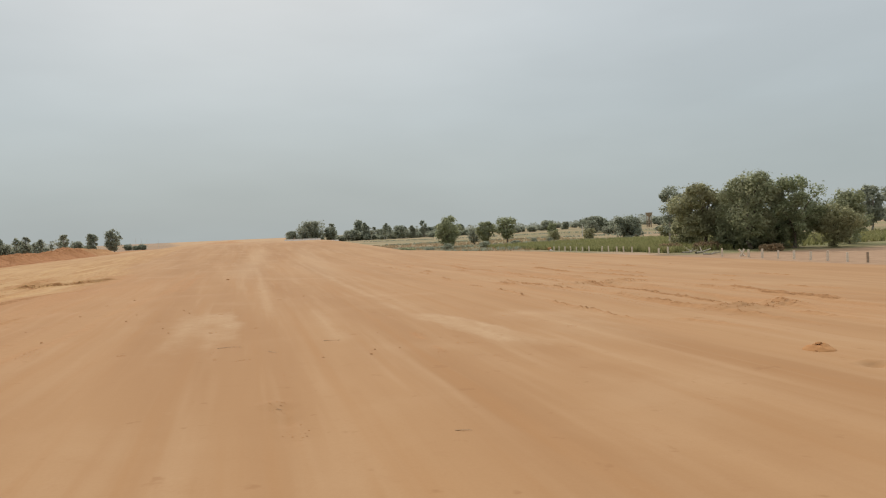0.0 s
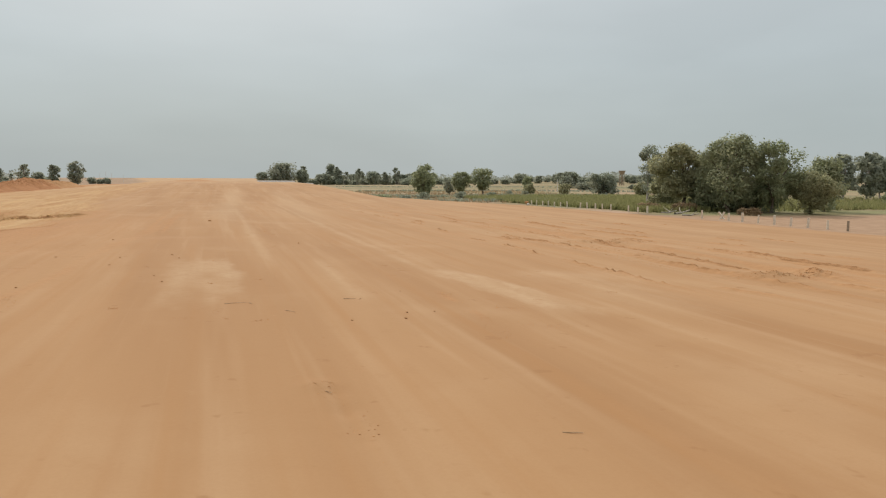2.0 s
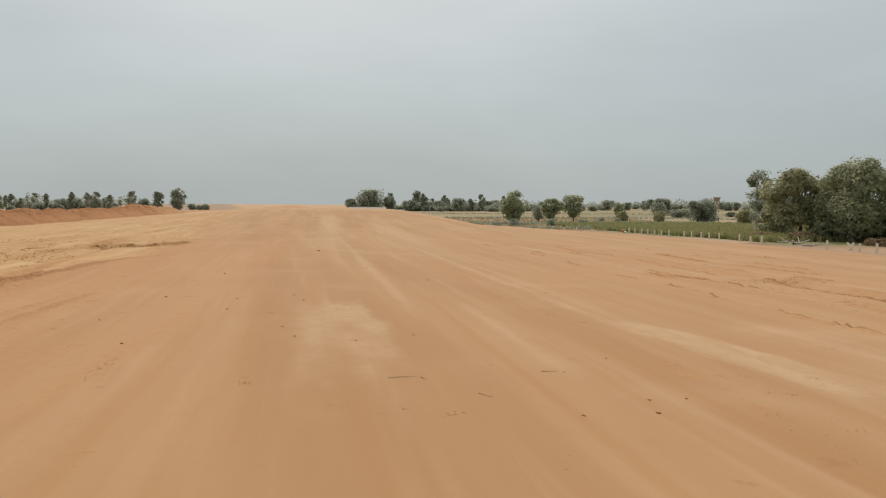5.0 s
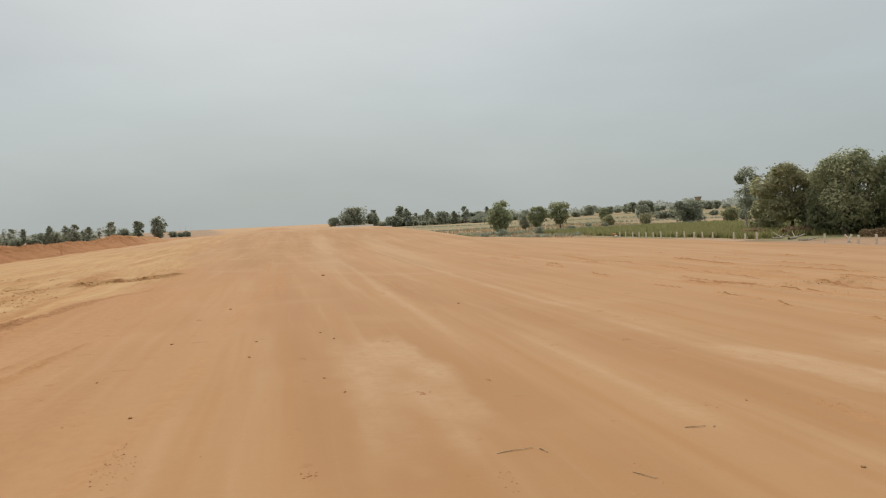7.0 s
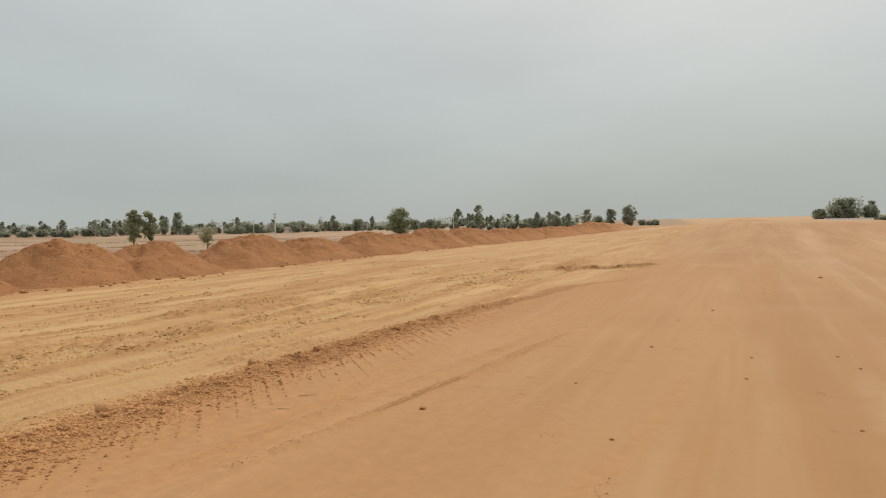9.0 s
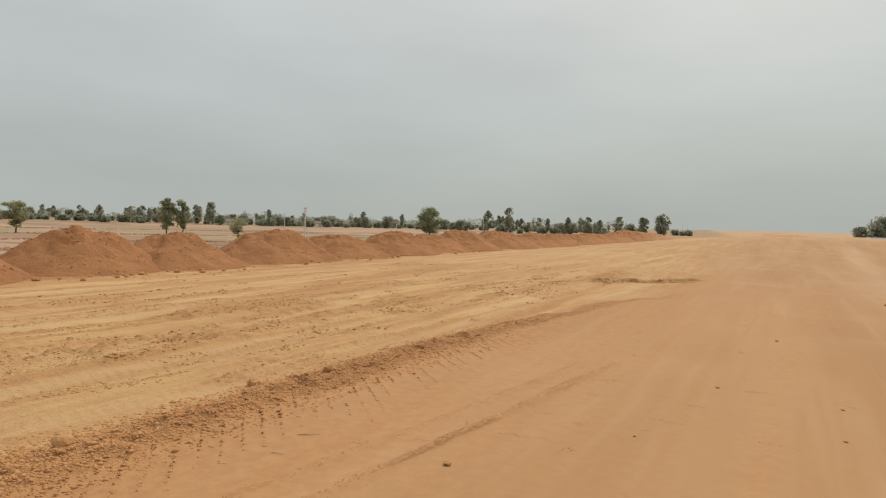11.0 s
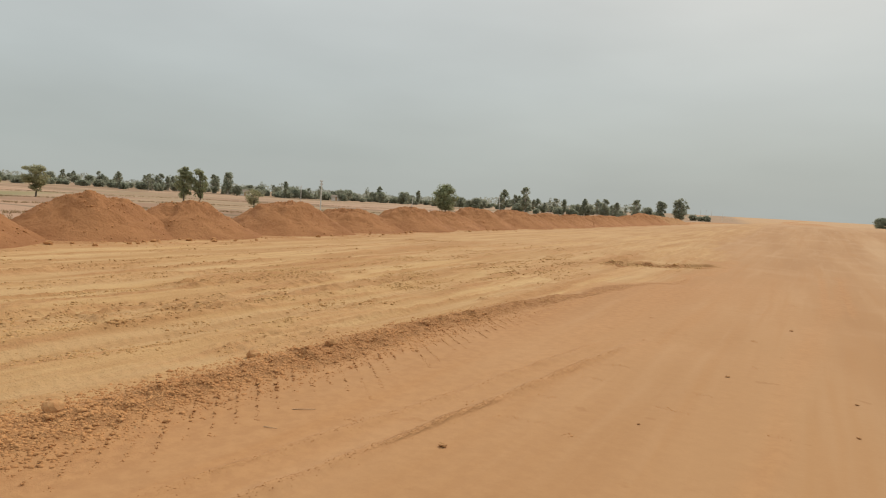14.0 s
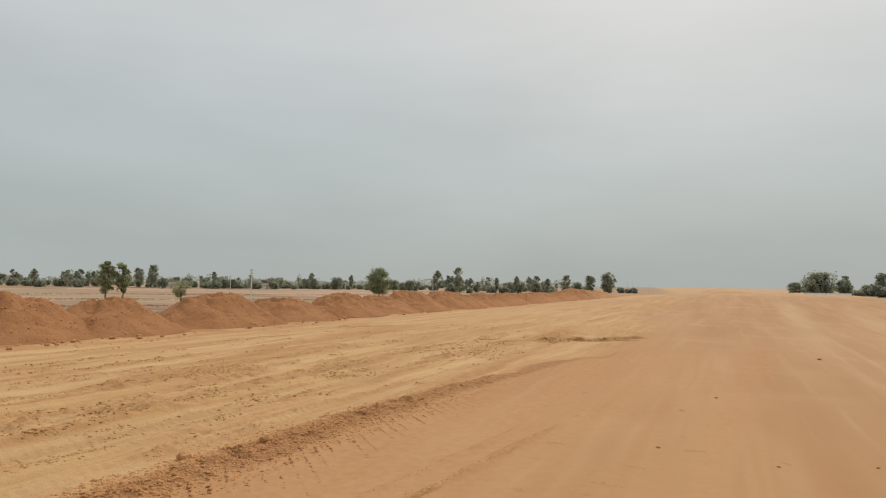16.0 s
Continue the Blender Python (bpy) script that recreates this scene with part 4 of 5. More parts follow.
# the clump of large trees by the boundary posts
put(tree("broad", "tree", 9.5, 8.4, 11, M_LEAF, M_BARK, "large dark green broad-leaved tree beside the boundary posts", finer=2.6), 61.1, 64.0, 20)
put(tree("broad", "tree", 8.7, 7.2, 12, M_LEAF, M_BARK, "leafy dark green tree in a clump by the posts", finer=2.6), 64.6, 61.0, 80)
put(tree("broad", "tree", 8.4, 7.6, 13, M_LEAF, M_BARK, "dense dark tree inside the clump by the field", finer=2.0), 63.5, 68.5, 140)
put(tree("umbrella", "tree", 8.5, 11.0, 14, M_LEAF_PALE, M_BARK, "wide thorn tree with small pale olive leaves", dense=1.2, finer=3.0), 59.8, 71.2, 40)
put(tree("wispy", "tree", 9.4, 4.6, 15, M_LEAF_HAZY, M_PALE_BARK, "thin tree with a loose tuft of leaves at its top", finer=2.0), 64.9, 86.4, 10)
put(tree("broad", "tree", 5.2, 6.0, 16, M_LEAF_PALE, M_BARK, "low olive green tree at the edge of the clump", finer=2.4), 68.6, 59.0, 200)
put(tree("broad", "tree", 7.0, 5.6, 17, M_LEAF, M_BARK, "dark green tree behind the large clump"), 74.5, 62.5, 250)
put(tree("bush", "bush", 4.6, 6.0, 18, M_LEAF, M_BARK, "dark dense undergrowth beneath the large trees", "bush"), 61.0, 68.0, 30)
put(tree("bush", "bush", 3.6, 6.0, 19, M_LEAF, M_BARK, "dark dense undergrowth beneath the large trees", "bush"), 65.0, 65.0, 120)
put(tree("bush", "bush", 4.6, 5.6, 20, M_LEAF_PALE, M_BARK, "olive green thicket beside the large trees", "bush"), 62.5, 79.0, 60)
put(tree("bush", "bush", 3.9, 5.5, 21, M_LEAF_PALE, M_BARK, "olive green thicket beside the large trees", "bush"), 67.5, 84.0, 160)
put(tree("bush", "bush", 1.1, 3.6, 22, M_DRY, M_BARK, "dry brown brush piled below the trees", "bush"), 56.5, 66.5, 80)
put(tree("bush", "bush", 0.9, 3.4, 23, M_DRY, M_BARK, "dry brown brush piled below the trees", "bush"), 54.0, 70.5, 10)
put(tree("bush", "bush", 0.8, 3.0, 24, M_DRY, M_BARK, "dry brown brush piled below the trees", "bush"), 59.0, 58.5, 50)

# single trees in the fields
put(tree("broad", "tree", 7.3, 6.9, 31, M_LEAF, M_BARK, "round dark tree standing alone in a dry field"), 45.1, 140.8, 10)
put(tree("broad", "tree", 4.5, 3.9, 32, M_LEAF_HAZY, M_BARK, "small hazy green tree in a dry field"), 58.1, 160.9, 50)
put(tree("umbrella", "tree", 5.7, 6.4, 33, M_LEAF, M_BARK, "flat-topped dark tree in a dry field"), 58.9, 154.5, 90)
put(tree("umbrella", "tree", 6.5, 6.8, 34, M_LEAF, M_BARK, "flat-topped dark tree with a pale stem in a dry field"), 63.8, 152.5, 200)
put(tree("broad", "tree", 4.8, 3.5, 35, M_LEAF, M_BARK, "small dark tree in a grassy field"), 91.2, 185.0, 30)
put(tree("broad", "tree", 7.2, 9.5, 36, M_LEAF_HAZY, M_BARK, "wide hazy green tree far across the fields"), 148.0, 262.0, 30)
put(tree("bush", "bush", 5.6, 8.6, 37, M_LEAF_HAZY, M_BARK, "large rounded hazy green bush in a field", "bush"), 90.2, 140.6, 70)
put(tree("bush", "bush", 3.0, 4.0, 38, M_LEAF_PALE, M_BARK, "pale green bush in a grassy field", "bush"), 86.0, 152.0, 0)
put(tree("bush", "bush", 2.7, 3.4, 39, M_LEAF_PALE, M_BARK, "pale green bush in a grassy field", "bush"), 78.0, 156.0, 100)
put(tree("bush", "bush", 3.4, 4.6, 40, M_LEAF_PALE, M_BARK, "pale green bush in a grassy field", "bush"), 98.0, 136.0, 160)
put(tree("bush", "bush", 4.0, 5.5, 41, M_LEAF_HAZY, M_BARK, "hazy green bush behind the field", "bush"), 112.0, 150.0, 210)

# the group further along the posts
for i, (x, y, h, w, kd) in enumerate(((118.0, 104.0, 8.4, 4.6, "slender"), (123.0, 103.0, 9.4, 5.2, "slender"), (128.5, 102.0, 9.8, 5.4, "slender"), (134.0, 103.5, 9.2, 5.0, "slender"), (113.0, 108.0, 7.0, 4.6, "broad"))):
    put(tree(kd, "tree", h, w, 50 + i, M_LEAF_HAZY, M_PALE_BARK, "upright grey-green tree in a row beyond the field", group="row of upright trees", dense=1.4), x, y, i * 50)
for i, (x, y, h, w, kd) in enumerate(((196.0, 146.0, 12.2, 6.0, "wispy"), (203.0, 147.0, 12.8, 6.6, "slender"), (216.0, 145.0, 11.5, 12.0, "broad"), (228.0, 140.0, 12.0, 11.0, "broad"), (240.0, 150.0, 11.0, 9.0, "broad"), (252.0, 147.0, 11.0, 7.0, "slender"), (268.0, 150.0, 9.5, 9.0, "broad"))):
    put(tree(kd, "tree", h, w, 60 + i, M_LEAF_HAZY, M_PALE_BARK, "grey-green tree across the green field", dense=0.8), x, y, i * 70)
for i, (x, y, h, w) in enumerate(((112.0, 74.0, 3.2, 4.2), (119.0, 72.0, 3.4, 4.6), (104.0, 77.0, 2.4, 3.2), (128.0, 63.0, 3.6, 5.2), (140.0, 66.0, 3.6, 5.0), (97.0, 70.0, 1.6, 2.4))):
    put(tree("bush", "bush", h, w, 70 + i, M_LEAF, M_BARK, "dark green shrub in the grassy field", "bush", dense=0.7, group="shrubs in the grass"), x, y, i * 60)

# left of the embankment
put(tree("umbrella", "tree", 7.4, 6.8, 81, M_LEAF_PALE, M_BARK, "spreading olive thorn tree alone in a tan field", finer=1.8), -155.3, 94.9, 0)
put(tree("slender", "tree", 9.2, 4.4, 82, M_LEAF, M_BARK, "leafy dark green tree behind the soil heaps", dense=1.3), -143.0, 125.5, 0)
put(tree("slender", "tree", 8.8, 4.2, 83, M_LEAF, M_BARK, "leafy dark green tree behind the soil heaps", dense=1.3), -139.8, 127.5, 90)
put(tree("umbrella", "tree", 4.3, 3.9, 84, M_LEAF_PALE, M_BARK, "small olive-brown thorn tree in a tan field", dense=0.42, finer=1.6, stem=0.34), -84.8, 89.3, 0)
put(tree("broad", "tree", 9.4, 8.2, 85, M_LEAF, M_BARK, "round dense dark green tree behind the heaps", finer=1.6), -100.9, 188.2, 0)
put(tree("slender", "tree", 8.6, 4.6, 86, M_LEAF_HAZY, M_BARK, "upright tree near the end of the heaps", dense=1.2), -57.5, 299.0, 0)
put(tree("slender", "tree", 10.4, 6.4, 87, M_LEAF_HAZY, M_BARK, "upright tree near the end of the heaps", dense=1.2), -50.0, 300.0, 60)
put(tree("broad", "tree", 10.8, 13.5, 88, M_LEAF_HAZY, M_BARK, "wide hazy tree rising behind the embankment"), 31.0, 321.0, 0)
put(tree("broad", "tree", 7.6, 8.5, 89, M_LEAF_HAZY, M_BARK, "low hazy tree beside a wider one"), 41.0, 325.0, 100)
put(tree("broad", "tree", 6.6, 7.5, 90, M_LEAF_HAZY, M_BARK, "low hazy tree beside a wider one"), 23.0, 318.0, 180)
put(tree("poplar", "tree", 12.0, 4.6, 91, M_LEAF_HAZY, M_BARK, "narrow upright tree above the tree line"), 66.0, 395.0, 0)
put(tree("bush", "bush", 1.5, 3.6, 92, M_LEAF, M_BARK, "dark scrub on the embankment slope", "bush"), 25.0, 96.0, 0)
put(tree("bush", "bush", 1.1, 2.4, 93, M_LEAF, M_BARK, "dark scrub on the embankment slope", "bush"), 27.5, 88.0, 70)
for i, (x, y) in enumerate(((-36.0, 27.0), (-38.5, 29.5), (-41.0, 33.5), (-33.5, 31.0), (-45.0, 37.0), (-70.0, 88.0), (-72.0, 96.0), (-77.0, 101.0))):
    put(tree("bush", "bush", 0.8 + 0.15 * (i % 3), 1.9, 100 + i, M_DRY, M_BARK, "low dry scrub in the tan field behind the heaps", "bush", dense=0.5, group="dry scrub"), x, y, i * 40)
for i, (x, y, h, w) in enumerate(((38.0, 118.0, 1.6, 3.0), (49.0, 128.0, 1.5, 2.4), (68.0, 146.0, 1.2, 2.2), (74.0, 150.0, 1.0, 2.0), (33.0, 112.0, 1.2, 2.6), (60.0, 138.0, 1.0, 2.6), (55.0, 143.0, 1.2, 2.2))):
    put(tree("bush", "bush", h, w, 110 + i, M_LEAF_HAZY, M_BARK, "low scrub in the dry field", "bush", dense=0.5, group="field scrub"), x, y, i * 40)

put(tree("broad", "tree", 6.5, 5.5, 95, M_LEAF_PALE, M_BARK, "small olive tree across the tan field"), *(170 * math.sin(radians(-61.4)), 170 * math.cos(radians(-61.4))), 0)
put(tree("slender", "tree", 8.0, 4.5, 96, M_LEAF, M_BARK, "dark upright tree across the tan field", dense=1.2), *(180 * math.sin(radians(-62.8)), 180 * math.cos(radians(-62.8))), 0)

# tree lines: a few kinds of tree, planted many times
PROTO = {
    "tall": [tree("slender", "tree", 14.0, 5.4, 130 + i, M_LEAF_HAZY, M_PALE_BARK, "tall thin tree in a distant tree line", dense=1.0, finer=0.45, group="tree line") for i in range(3)],
    "thin": [tree("wispy", "tree", 13.0, 4.4, 140 + i, M_LEAF_HAZY, M_PALE_BARK, "thin tufted tree in a distant tree line", dense=0.9, group="tree line") for i in range(2)],
    "round": [tree("broad", "tree", 8.0, 9.0, 150 + i, M_LEAF_HAZY, M_BARK, "rounded tree in a distant tree line", dense=0.8, finer=0.36, group="tree line") for i in range(3)],
    "low": [tree("bush", "bush", 5.0, 9.0, 160 + i, M_LEAF_HAZY, M_BARK, "low thicket in a distant tree line", "bush", dense=1.0, finer=0.36, group="thickets") for i in range(2)],
}
used = set()
rng = random.Random(77)
# from, to (degrees from the road), distance, kinds, height factor, number
LINES = ((7.2, 17.2, 385, ("tall", "low", "round", "low"), 0.66, 46), (17, 42, 520, ("low", "round"), 0.9, 56), (-48, -30, 450, ("low", "round"), 0.85, 34), (7, 17, 390, ("low", "round", "tall"), 0.66, 20), (40, 62, 300, ("low",), 0.62, 22), (-66, -40, 520, ("low",), 0.9, 48), (-42, -10, 440, ("low",), 0.80, 62), (-64, -22, 620, ("low", "round"), 0.85, 44), (6, 24, 430, ("low",), 0.8, 34), (-66, -57, 640, ("round", "low"), 1.15, 16), (-58, -53.5, 900, ("round", "tall"), 1.25, 18), (-53.5, -45.5, 470, ("tall", "thin", "tall", "tall"), 0.90, 30), (-54, -40, 480, ("low", "round"), 0.85, 16),
         (-45.5, -41, 520, ("tall", "low", "thin"), 0.72, 7), (-41.5, -36, 430, ("tall", "thin", "round"), 0.72, 9), (-40, -28, 460, ("low", "round"), 0.8, 16), (-35, -33.4, 420, ("thin", "tall"), 0.80, 3),
         (-31, -29.6, 430, ("tall",), 0.62, 1), (-27.2, -24.6, 380, ("round",), 0.95, 4), (-24, -20.5, 330, ("round", "low", "tall"), 0.80, 8), (-22.5, -11.5, 360, ("tall", "thin", "tall", "tall"), 0.64, 32), (-23, -11, 350, ("low", "round"), 0.72, 18),
         (-8.8, -7.2, 430, ("low",), 0.8, 3),
         (6.8, 17.5, 400, ("round", "low", "low"), 0.85, 22), (10.5, 16, 380, ("tall", "thin"), 0.50, 10), (16, 24, 460, ("low", "round"), 0.8, 14), (22, 36, 700, ("low",), 0.9, 18),
         (29, 36, 260, ("low", "round"), 0.62, 9), (36, 50, 420, ("low", "round"), 0.85, 16), (48, 64, 430, ("low", "round", "tall"), 0.8, 20))
for a0, a1, dist, kinds, k, count in LINES:
    for i in range(count):
        kd = kinds[rng.randrange(len(kinds))]
        src = PROTO[kd][rng.randrange(len(PROTO[kd]))]
        a = radians(a0 + (a1 - a0) * (rng.random() if count > 5 else (i + rng.uniform(0.1, 0.9)) / count))
        d = dist * rng.uniform(0.94, 1.10)
        s = k * rng.uniform(0.62, 1.15)
        x, y = d * math.sin(a), d * math.cos(a)
        m = pose(x, y, height(x, y) - 0.1, 0, 0, rng.uniform(0, 360)) @ Matrix.Diagonal((s * rng.uniform(0.9, 1.2), s * rng.uniform(0.9, 1.2), s, 1))
        if src.name in used:
            copy_thing(src, m @ Matrix.Diagonal([1 / v for v in src.scale] + [1]))
        else:
            src.matrix_basis = m
            used.add(src.name)


def far_woods():
    """The last hazy woods on the horizon, one uneven mass of foliage."""
    rs = np.random.RandomState(5)
    m = 26000
    a = np.radians(rs.uniform(-72, 70, m))
    a = np.where(np.abs(np.degrees(a)) < 13, a + np.where(a < 0, -0.45, 0.45), a)
    d = rs.uniform(900, 1500, m)
    x, y = d * np.sin(a), d * np.cos(a)
    top = (8.0 + 3.5 * lattice(40, np.degrees(a), d * 0, 0.9) + 2.0 * lattice(41, np.degrees(a), d * 0, 0.25)) * (0.8 + d / 3000)
    P = np.stack([x, y, land(x, y) + top * rs.rand(m)], 1)
    n = rs.normal(size=(m, 3))
    n /= np.linalg.norm(n, axis=1)[:, None]
    t = np.cross(n, rs.normal(size=(m, 3)))
    t /= np.linalg.norm(t, axis=1)[:, None]
    b = np.cross(n, t)
    s = rs.uniform(0.8, 2.0, m)[:, None]
    V = np.stack([P - t * s, P - b * s * 0.7, P + t * s, P + b * s * 0.7], 1).reshape(-1, 3)
    I = np.arange(m * 4).reshape(m, 4)
    ob = new("far_woods", mesh_of("far_woods", V.tolist(), I.tolist(), M_LEAF_FAR_HAZE))
    return tagged(ob, "distant hazy green woods on the horizon", "woods", kind="stuff")


far_woods()


def tufts(name, label, spots, h, material, seed, blades=9):
    rs = np.random.RandomState(seed)
    P = np.array(spots)
    Z = land(P[:, 0], P[:, 1])
    verts, faces = [], []
    for (x, y), z in zip(spots, Z):
        for _ in range(blades):
            a, r = rs.uniform(0, 6.28), rs.uniform(0, 0.35)
            bx, by = x + r * math.cos(a), y + r * math.sin(a)
            hh = h * rs.uniform(0.4, 1.2)
            lx, ly = rs.normal(0, 0.3 * hh), rs.normal(0, 0.3 * hh)
            w = 0.035 + 0.03 * rs.rand()
            c, s = math.cos(a + 1), math.sin(a + 1)
            k = len(verts)
            verts += [(bx - w * c, by - w * s, z - 0.03), (bx + w * c, by + w * s, z - 0.03), (bx + lx * 0.6 + w * 0.6 * c, by + ly * 0.6 + w * 0.6 * s, z + hh * 0.7), (bx + lx, by + ly, z + hh), (bx + lx * 0.6 - w * 0.6 * c, by + ly * 0.6 - w * 0.6 * s, z + hh * 0.7)]
            faces.append((k, k + 1, k + 2, k + 3, k + 4))
    return tagged(new(name, mesh_of(name, verts, faces, material)), label, "grass", kind="stuff")


rs = np.random.RandomState(31)
tufts("tall_grass", "tall green grass behind the boundary posts", [(49.5 + 42 * rs.rand() ** 1.4, 64 + 66 * rs.rand()) for _ in range(5200)], 0.75, M_GRASS, 1)
tufts("field_grass", "green grass in the field beyond the trees", [(84 + 100 * rs.rand(), 20 + 85 * rs.rand()) for _ in range(4200)], 0.7, M_GRASS, 2)
tufts("field_weeds", "dry weeds along the field borders", [(-27 - 60 * rs.rand() ** 1.5, 18 + 70 * rs.rand()) for _ in range(900)], 0.35, M_DRY, 4, 6)
tufts("stubble", "dry stubble in the tan fields", [(32 + 60 * rs.rand(), 100 + 110 * rs.rand()) for _ in range(2600)], 0.4, M_DRY, 5, 6)


lines = []
for d, a0, a1, count in ((52, -62, -40, 150), (70, -64, -36, 260), (95, -64, -33, 380), (128, -64, -30, 520), (175, -64, -26, 620), (240, -64, -22, 700)):
    for _ in range(count):
        a = radians(rs.uniform(a0, a1))
        k = d / math.cos(a + radians(48)) + rs.normal(0, 0.012 * d)
        lines.append((k * math.sin(a), k * math.cos(a)))
tufts("border_weeds", "brown weeds on the low banks between tan fields", lines, 0.26, M_DRY, 6, 6)
lines = []
for d, a0, a1, count in ((118, 14, 30, 260), (150, 13, 34, 420), (210, 12, 38, 520), (300, 10, 40, 600)):
    for _ in range(count):
        a = radians(rs.uniform(a0, a1))
        k = d / math.cos(a - radians(15)) + rs.normal(0, 0.010 * d)
        lines.append((k * math.sin(a), k * math.cos(a)))
tufts("bank_weeds", "dull green weeds on the low banks between fields", lines, 0.6, M_LEAF_HAZY, 7, 8)


# ---------------------------------------------------------------- posts, poles and far buildings
def box(bm, x0, y0, z0, x1, y1, z1, bevel=0.0):
    r = bmesh.ops.create_cube(bm, size=1.0)
    bmesh.ops.scale(bm, vec=(x1 - x0, y1 - y0, z1 - z0), verts=r["verts"])
    bmesh.ops.translate(bm, vec=((x0 + x1) / 2, (y0 + y1) / 2, (z0 + z1) / 2), verts=r["verts"])
    if bevel:
        edges = list({e for v in r["verts"] for e in v.link_edges})
        bmesh.ops.bevel(bm, geom=edges, offset=bevel, segments=2, affect="EDGES", profile=0.5)


def post_mesh(name, material, seed):
    bm = bmesh.new()
    box(bm, -0.085, -0.085, -0.4, 0.085, 0.085, 0.80, 0.014)
    for v in bm.verts:
        k = 1 - 0.14 * max(0.0, v.co.z)
        v.co.x, v.co.y = v.co.x * k, v.co.y * k
        v.co += Vector((1, 1, 0.6)) * 0.006 * noise.noise(v.co * 9 + Vector((seed, 0, 0)))
    me = bpy.data.meshes.new(name)
    bm.to_mesh(me)
    bm.free()
    me.materials.append(material)
    return me


POSTS = [post_mesh("boundary_post", M_CONCRETE, 1), post_mesh("boundary_post", M_CONCRETE, 5), post_mesh("boundary_post", M_WEATHERED, 9)]
rng = random.Random(8)
for i in range(-3, 35):
    y = 28.30 + 1.886 * i
    if i in (3, 12, 14, 15, 16, 17) or (i in (-2, 21, 27)):
        continue
    old = i in (1, 4, -1)
    ob = new("boundary_post", POSTS[2 if old else i % 2])
    ob.matrix_basis = pose(48.0 + rng.uniform(-0.08, 0.08), y, height(48.0, y), rng.uniform(-3, 3), rng.uniform(-4, 4), rng.uniform(0, 90)) @ Matrix.Diagonal((1, 1, rng.uniform(0.9, 1.08), 1))
    tagged(ob, "weathered brown concrete boundary post in dry ground" if old else "short pale concrete boundary post in dry ground", "post", "row of boundary posts")
for i, (x, y, tilt) in enumerate(((48.6, 50.9, 24), (49.4, 51.4, -30))):
    ob = new("boundary_post", POSTS[i])
    ob.matrix_basis = pose(x, y, height(x, y) + 0.02, tilt, tilt * 0.5, 30)
    tagged(ob, "leaning pale concrete boundary post below the trees", "post", "row of boundary posts")


def fallen_log(x, y, turn, length, r, seed):
    verts, faces = [], []
    pts = [Vector(((u - 0.5) * length, 0.12 * length * math.sin(u * 3 + seed), r * 0.8 + 0.22 * length * max(0, u - 0.5) * (seed % 2))) for u in (0, 0.25, 0.5, 0.75, 1.0)]
    for a, b, k in zip(pts, pts[1:], range(4)):
        tube(verts, faces, a, b, r * (1 - 0.12 * k), r * (0.88 - 0.12 * k), 9)
    tube(verts, faces, pts[2], pts[2] + Vector((0.3 * length, 0.2 * length, 0.22 * length)), r * 0.5, r * 0.2, 6)
    ob = new("fallen_log", mesh_of("fallen_log", verts, faces, M_PALE_BARK, True))
    ob.matrix_basis = pose(x, y, height(x, y), 0, 0, turn)
    return tagged(ob, "dead grey log lying below the trees", "log")


fallen_log(51.5, 60.5, 30, 2.8, 0.13, 1)
fallen_log(50.3, 57.5, -50, 1.8, 0.10, 3)
fallen_log(52.0, 64.0, 70, 2.6, 0.12, 3)
fallen_log(51.0, 62.3, -15, 2.0, 0.10, 5)


def stone_heap(x, y, label):
    rng = random.Random(3)
    root = new("stone_heap")
    for i in range(7):
        ob = new("stone", CLODS[i % 4])
        r = rng.uniform(0.16, 0.28)
        ob.parent, ob.location, ob.scale = root, (rng.uniform(-0.4, 0.4), rng.uniform(-0.4, 0.4), 0.12 + 0.3 * (i > 3)), (r, r, r)
        if i % 2:
            ob.data = WHITE_STONE
            tagged(ob, "pale whitewashed stone")
    return tagged(put(root, x, y), label, "stone heap")


WHITE_STONE = clod_mesh("stone", 7, M_WHITE)
stone_heap(48.0, 94.2, "small heap of dark and white stones ending the post row")


def utility_pole(x, y, h, tilt, label, arms=True, shaft=None):
    root = new("utility_pole")
    bm = bmesh.new()
    box(bm, -0.14, -0.10, -0.5, 0.14, 0.10, h, 0.02)
    for v in bm.verts:
        k = 1 - 0.45 * max(0.0, v.co.z) / h
        v.co.x, v.co.y = v.co.x * k, v.co.y * k
    part("shaft", bm, shaft or M_POLE, root)
    if arms:
        for z in (h - 0.25, h - 0.85):
            bm = bmesh.new()
            box(bm, -0.45, -0.05, z - 0.05, 0.45, 0.05, z + 0.05, 0.01)
            arm = part("crossarm", bm, M_STEEL, root, "grey steel crossarm")
            for ix in (-0.38, 0.0, 0.38):
                bm = bmesh.new()
                bmesh.ops.create_cone(bm, cap_ends=True, segments=10, radius1=0.07, radius2=0.045, depth=0.22)
                bmesh.ops.translate(bm, vec=(ix, 0, z + 0.16), verts=bm.verts)
                part("insulator", bm, M_WHITE, arm, "white insulator")
    root.matrix_basis = pose(x, y, height(x, y), tilt, tilt, 95)
    return tagged(root, label, "utility pole", "utility poles")


def az_place(az, d):
    return d * math.sin(radians(az)), d * math.cos(radians(az))


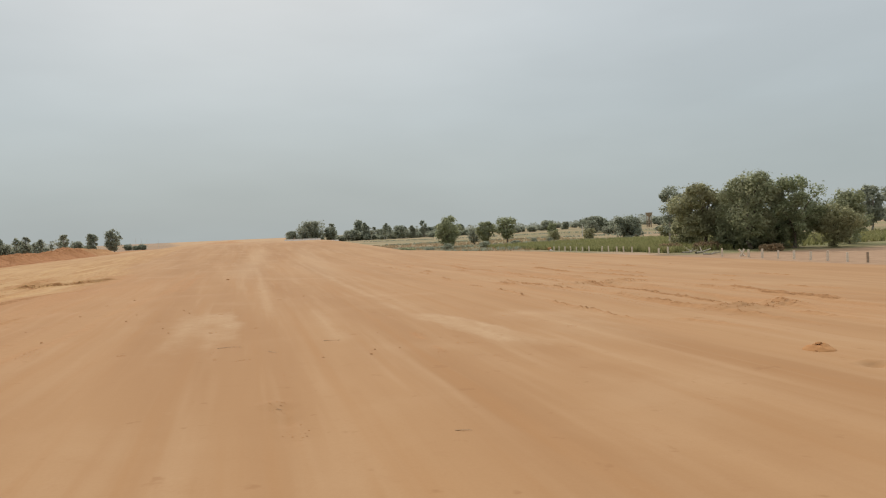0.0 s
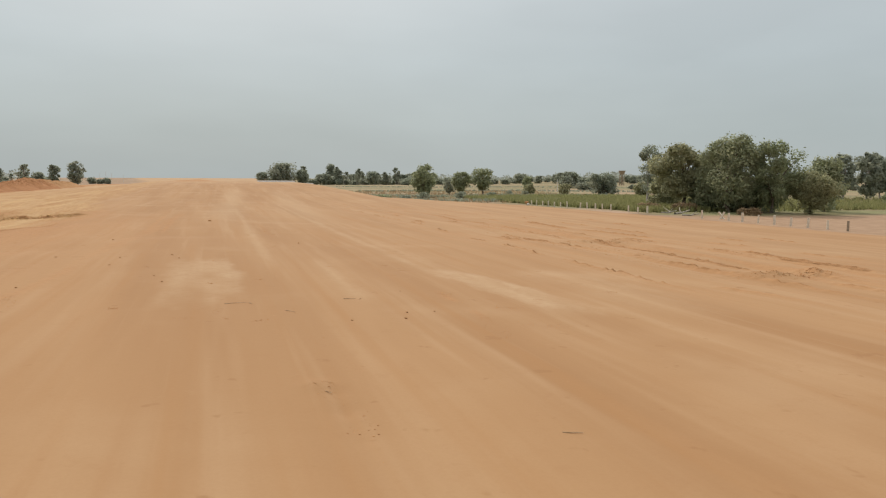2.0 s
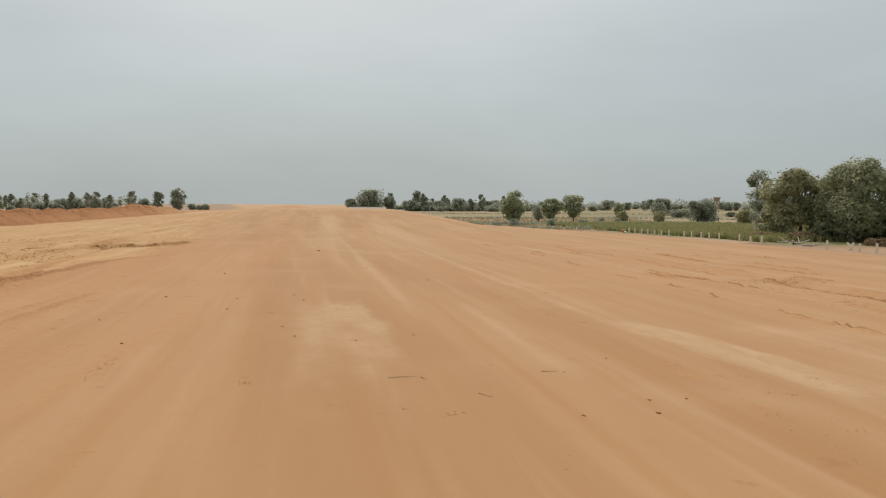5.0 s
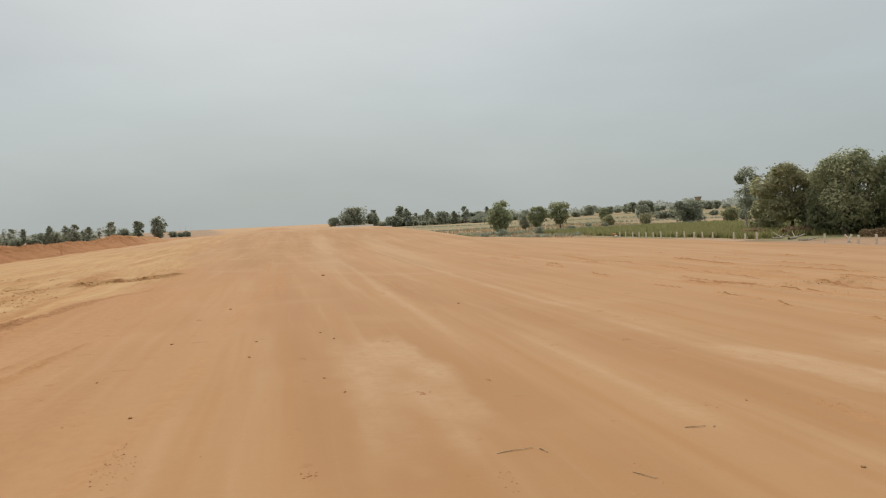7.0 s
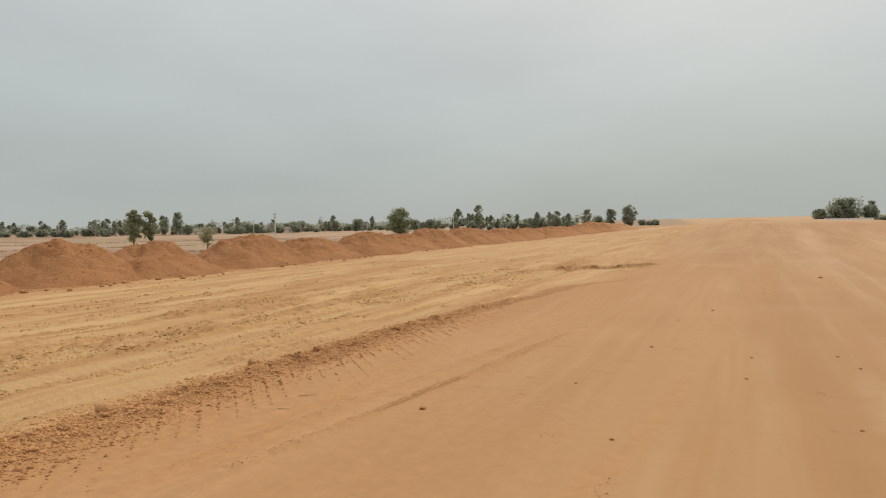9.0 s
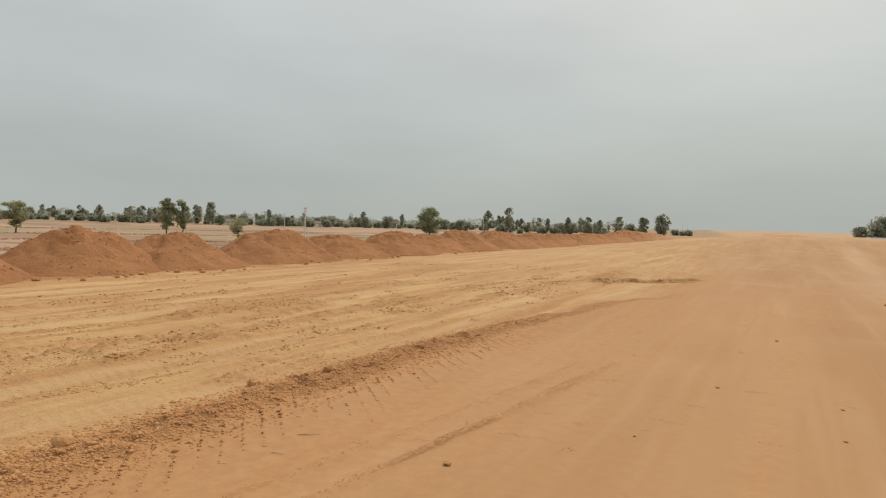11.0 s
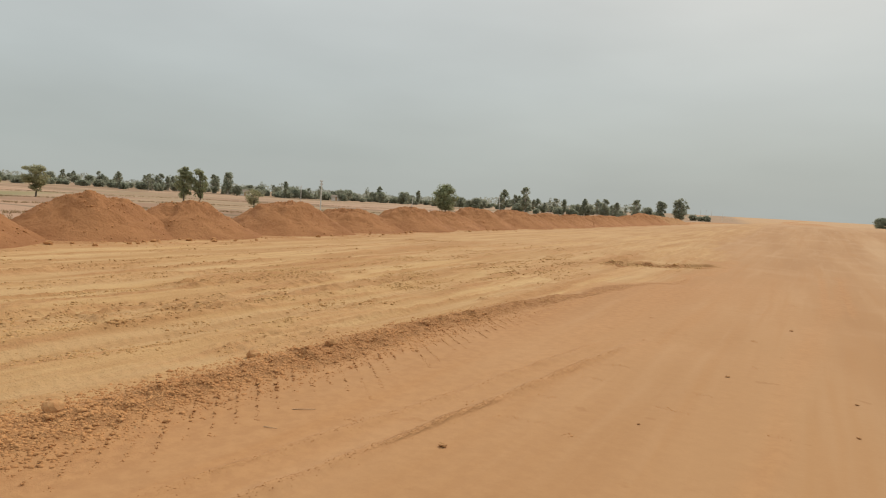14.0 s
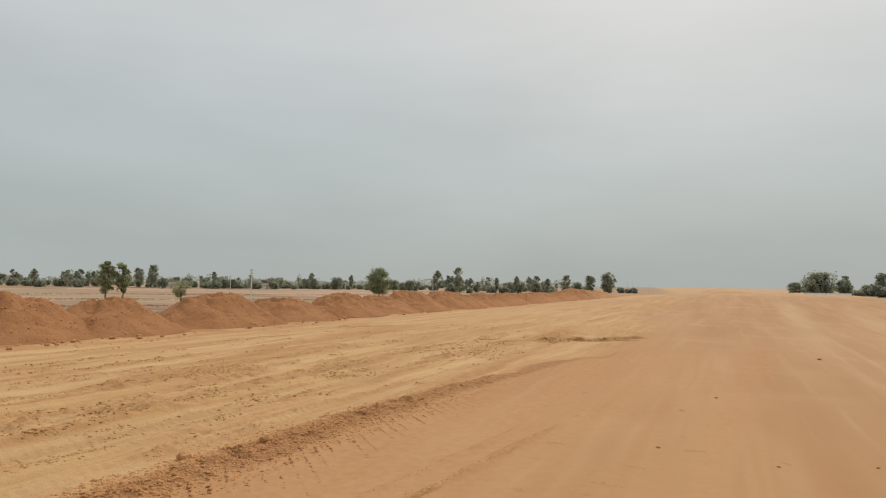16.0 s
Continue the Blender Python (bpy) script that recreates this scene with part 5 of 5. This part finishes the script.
utility_pole(-96.2, 53.55, 8.0, -1, "weathered grey utility pole with crossarms near the soil heaps", shaft=M_STEEL)
utility_pole(-84.5, 107.0, 6.7, 0, "pale concrete utility pole with crossarms in a tan field")
utility_pole(*az_place(-39.9, 270), 6.6, 0, "pale concrete utility pole far across the field")
utility_pole(*az_place(-23.7, 300), 7.2, 0, "pale concrete utility pole in front of the tree line")
utility_pole(-108.5, 181.0, 5.2, 3, "leaning pale concrete pole beside a round tree", False)
utility_pole(*az_place(28.7, 210), 3.8, 0, "pale concrete pole in a grassy field", False)
for a, h in ((-7.9, 6.4), (-7.5, 6.6), (-7.1, 6.0), (-6.3, 5.2)):
    utility_pole(*az_place(a, 480), h, 0, "thin pole beyond the end of the embankment", False)


def water_tower(x, y, h):
    root = new("water_tower")
    for i in range(4):
        a = math.pi / 4 + i * math.pi / 2
        bm = bmesh.new()
        bmesh.ops.create_cone(bm, cap_ends=True, segments=10, radius1=0.28, radius2=0.24, depth=h * 0.74)
        bmesh.ops.translate(bm, vec=(1.3 * math.cos(a), 1.3 * math.sin(a), h * 0.37), verts=bm.verts)
        part("leg", bm, M_WEATHERED, root)
    for z in (h * 0.3, h * 0.55):
        bm = bmesh.new()
        box(bm, -1.2, -1.2, z - 0.15, 1.2, 1.2, z + 0.15, 0.05)
        part("brace", bm, M_WEATHERED, root)
    bm = bmesh.new()
    bmesh.ops.create_cone(bm, cap_ends=True, segments=24, radius1=1.3, radius2=2.1, depth=h * 0.26)
    bmesh.ops.translate(bm, vec=(0, 0, h * 0.86), verts=bm.verts)
    part("tank", bm, M_WEATHERED, root, "flared concrete tank")
    return tagged(put(root, x, y), "concrete water tower on legs far beyond the fields", "water tower")


water_tower(*az_place(33.4, 430), 9.0)


def hut(x, y, w, d, h, turn, label):
    root = new("hut")
    for nm, dims in (("wall", (-w / 2, -d / 2, -0.3, w / 2, -d / 2 + 0.25, h)), ("wall", (-w / 2, d / 2 - 0.25, -0.3, w / 2, d / 2, h)),
                     ("wall", (-w / 2, -d / 2 + 0.25, -0.3, -w / 2 + 0.25, d / 2 - 0.25, h)), ("wall", (w / 2 - 0.25, -d / 2 + 0.25, -0.3, w / 2, d / 2 - 0.25, h))):
        bm = bmesh.new()
        box(bm, *dims)
        part(nm, bm, M_WHITE, root)
    bm = bmesh.new()
    a, b = w / 2 + 0.4, d / 2 + 0.4
    v = [bm.verts.new(p) for p in ((-a, -b, h), (a, -b, h), (a, b, h), (-a, b, h), (-a, 0, h + d * 0.28), (a, 0, h + d * 0.28))]
    for f in ((0, 1, 5, 4), (2, 3, 4, 5), (0, 4, 3), (1, 2, 5), (3, 2, 1, 0)):
        bm.faces.new([v[i] for i in f])
    part("roof", bm, M_ROOF, root, "low brown tiled roof")
    bm = bmesh.new()
    box(bm, -0.5, -d / 2 - 0.05, 0, 0.5, -d / 2 - 0.003, 2.0)
    part("door", bm, M_STICK, root, "dark wooden door")
    root.matrix_basis = pose(x, y, height(x, y), 0, 0, turn)
    return tagged(root, label, "hut")


hut(*az_place(-44.2, 440), 6.0, 5.0, 2.4, 35, "whitewashed hut with a tiled roof before the tree line")
hut(*az_place(-37.0, 420), 6.0, 4.0, 2.3, 20, "whitewashed hut with a tiled roof before the tree line")


def concrete_barrier(x, y, turn, length):
    bm = bmesh.new()
    prof = ((-0.22, -0.05), (0.22, -0.05), (0.22, 0.08), (0.10, 0.30), (0.08, 0.42), (-0.08, 0.42), (-0.10, 0.30), (-0.22, 0.08))
    ends = [[bm.verts.new((s * length / 2, p, q)) for p, q in prof] for s in (-1, 1)]
    n = len(prof)
    for i in range(n):
        j = (i + 1) % n
        bm.faces.new((ends[0][i], ends[0][j], ends[1][j], ends[1][i]))
    bm.faces.new(ends[0][::-1])
    bm.faces.new(ends[1])
    me = bpy.data.meshes.new("concrete_barrier")
    bm.to_mesh(me)
    bm.free()
    me.materials.append(M_WHITE)
    ob = new("concrete_barrier", me)
    ob.matrix_basis = pose(x, y, height(x, y) - 0.18, 0, 0, turn)
    return tagged(ob, "low pale concrete barrier on the embankment crest", "barrier")


for bx in (8.9, 11.75, 14.6):
    concrete_barrier(bx, 106.0 - 0.1 * bx, -6, 2.8)

soil_mound("rubble_heap", -24.6, 15.4, 1.6, 2.2, 0.62, 61, "low heap of broken soil behind the red heaps")
soil_mound("rubble_heap", -24.4, 20.3, 1.5, 2.0, 0.5, 62, "low heap of broken soil behind the red heaps")
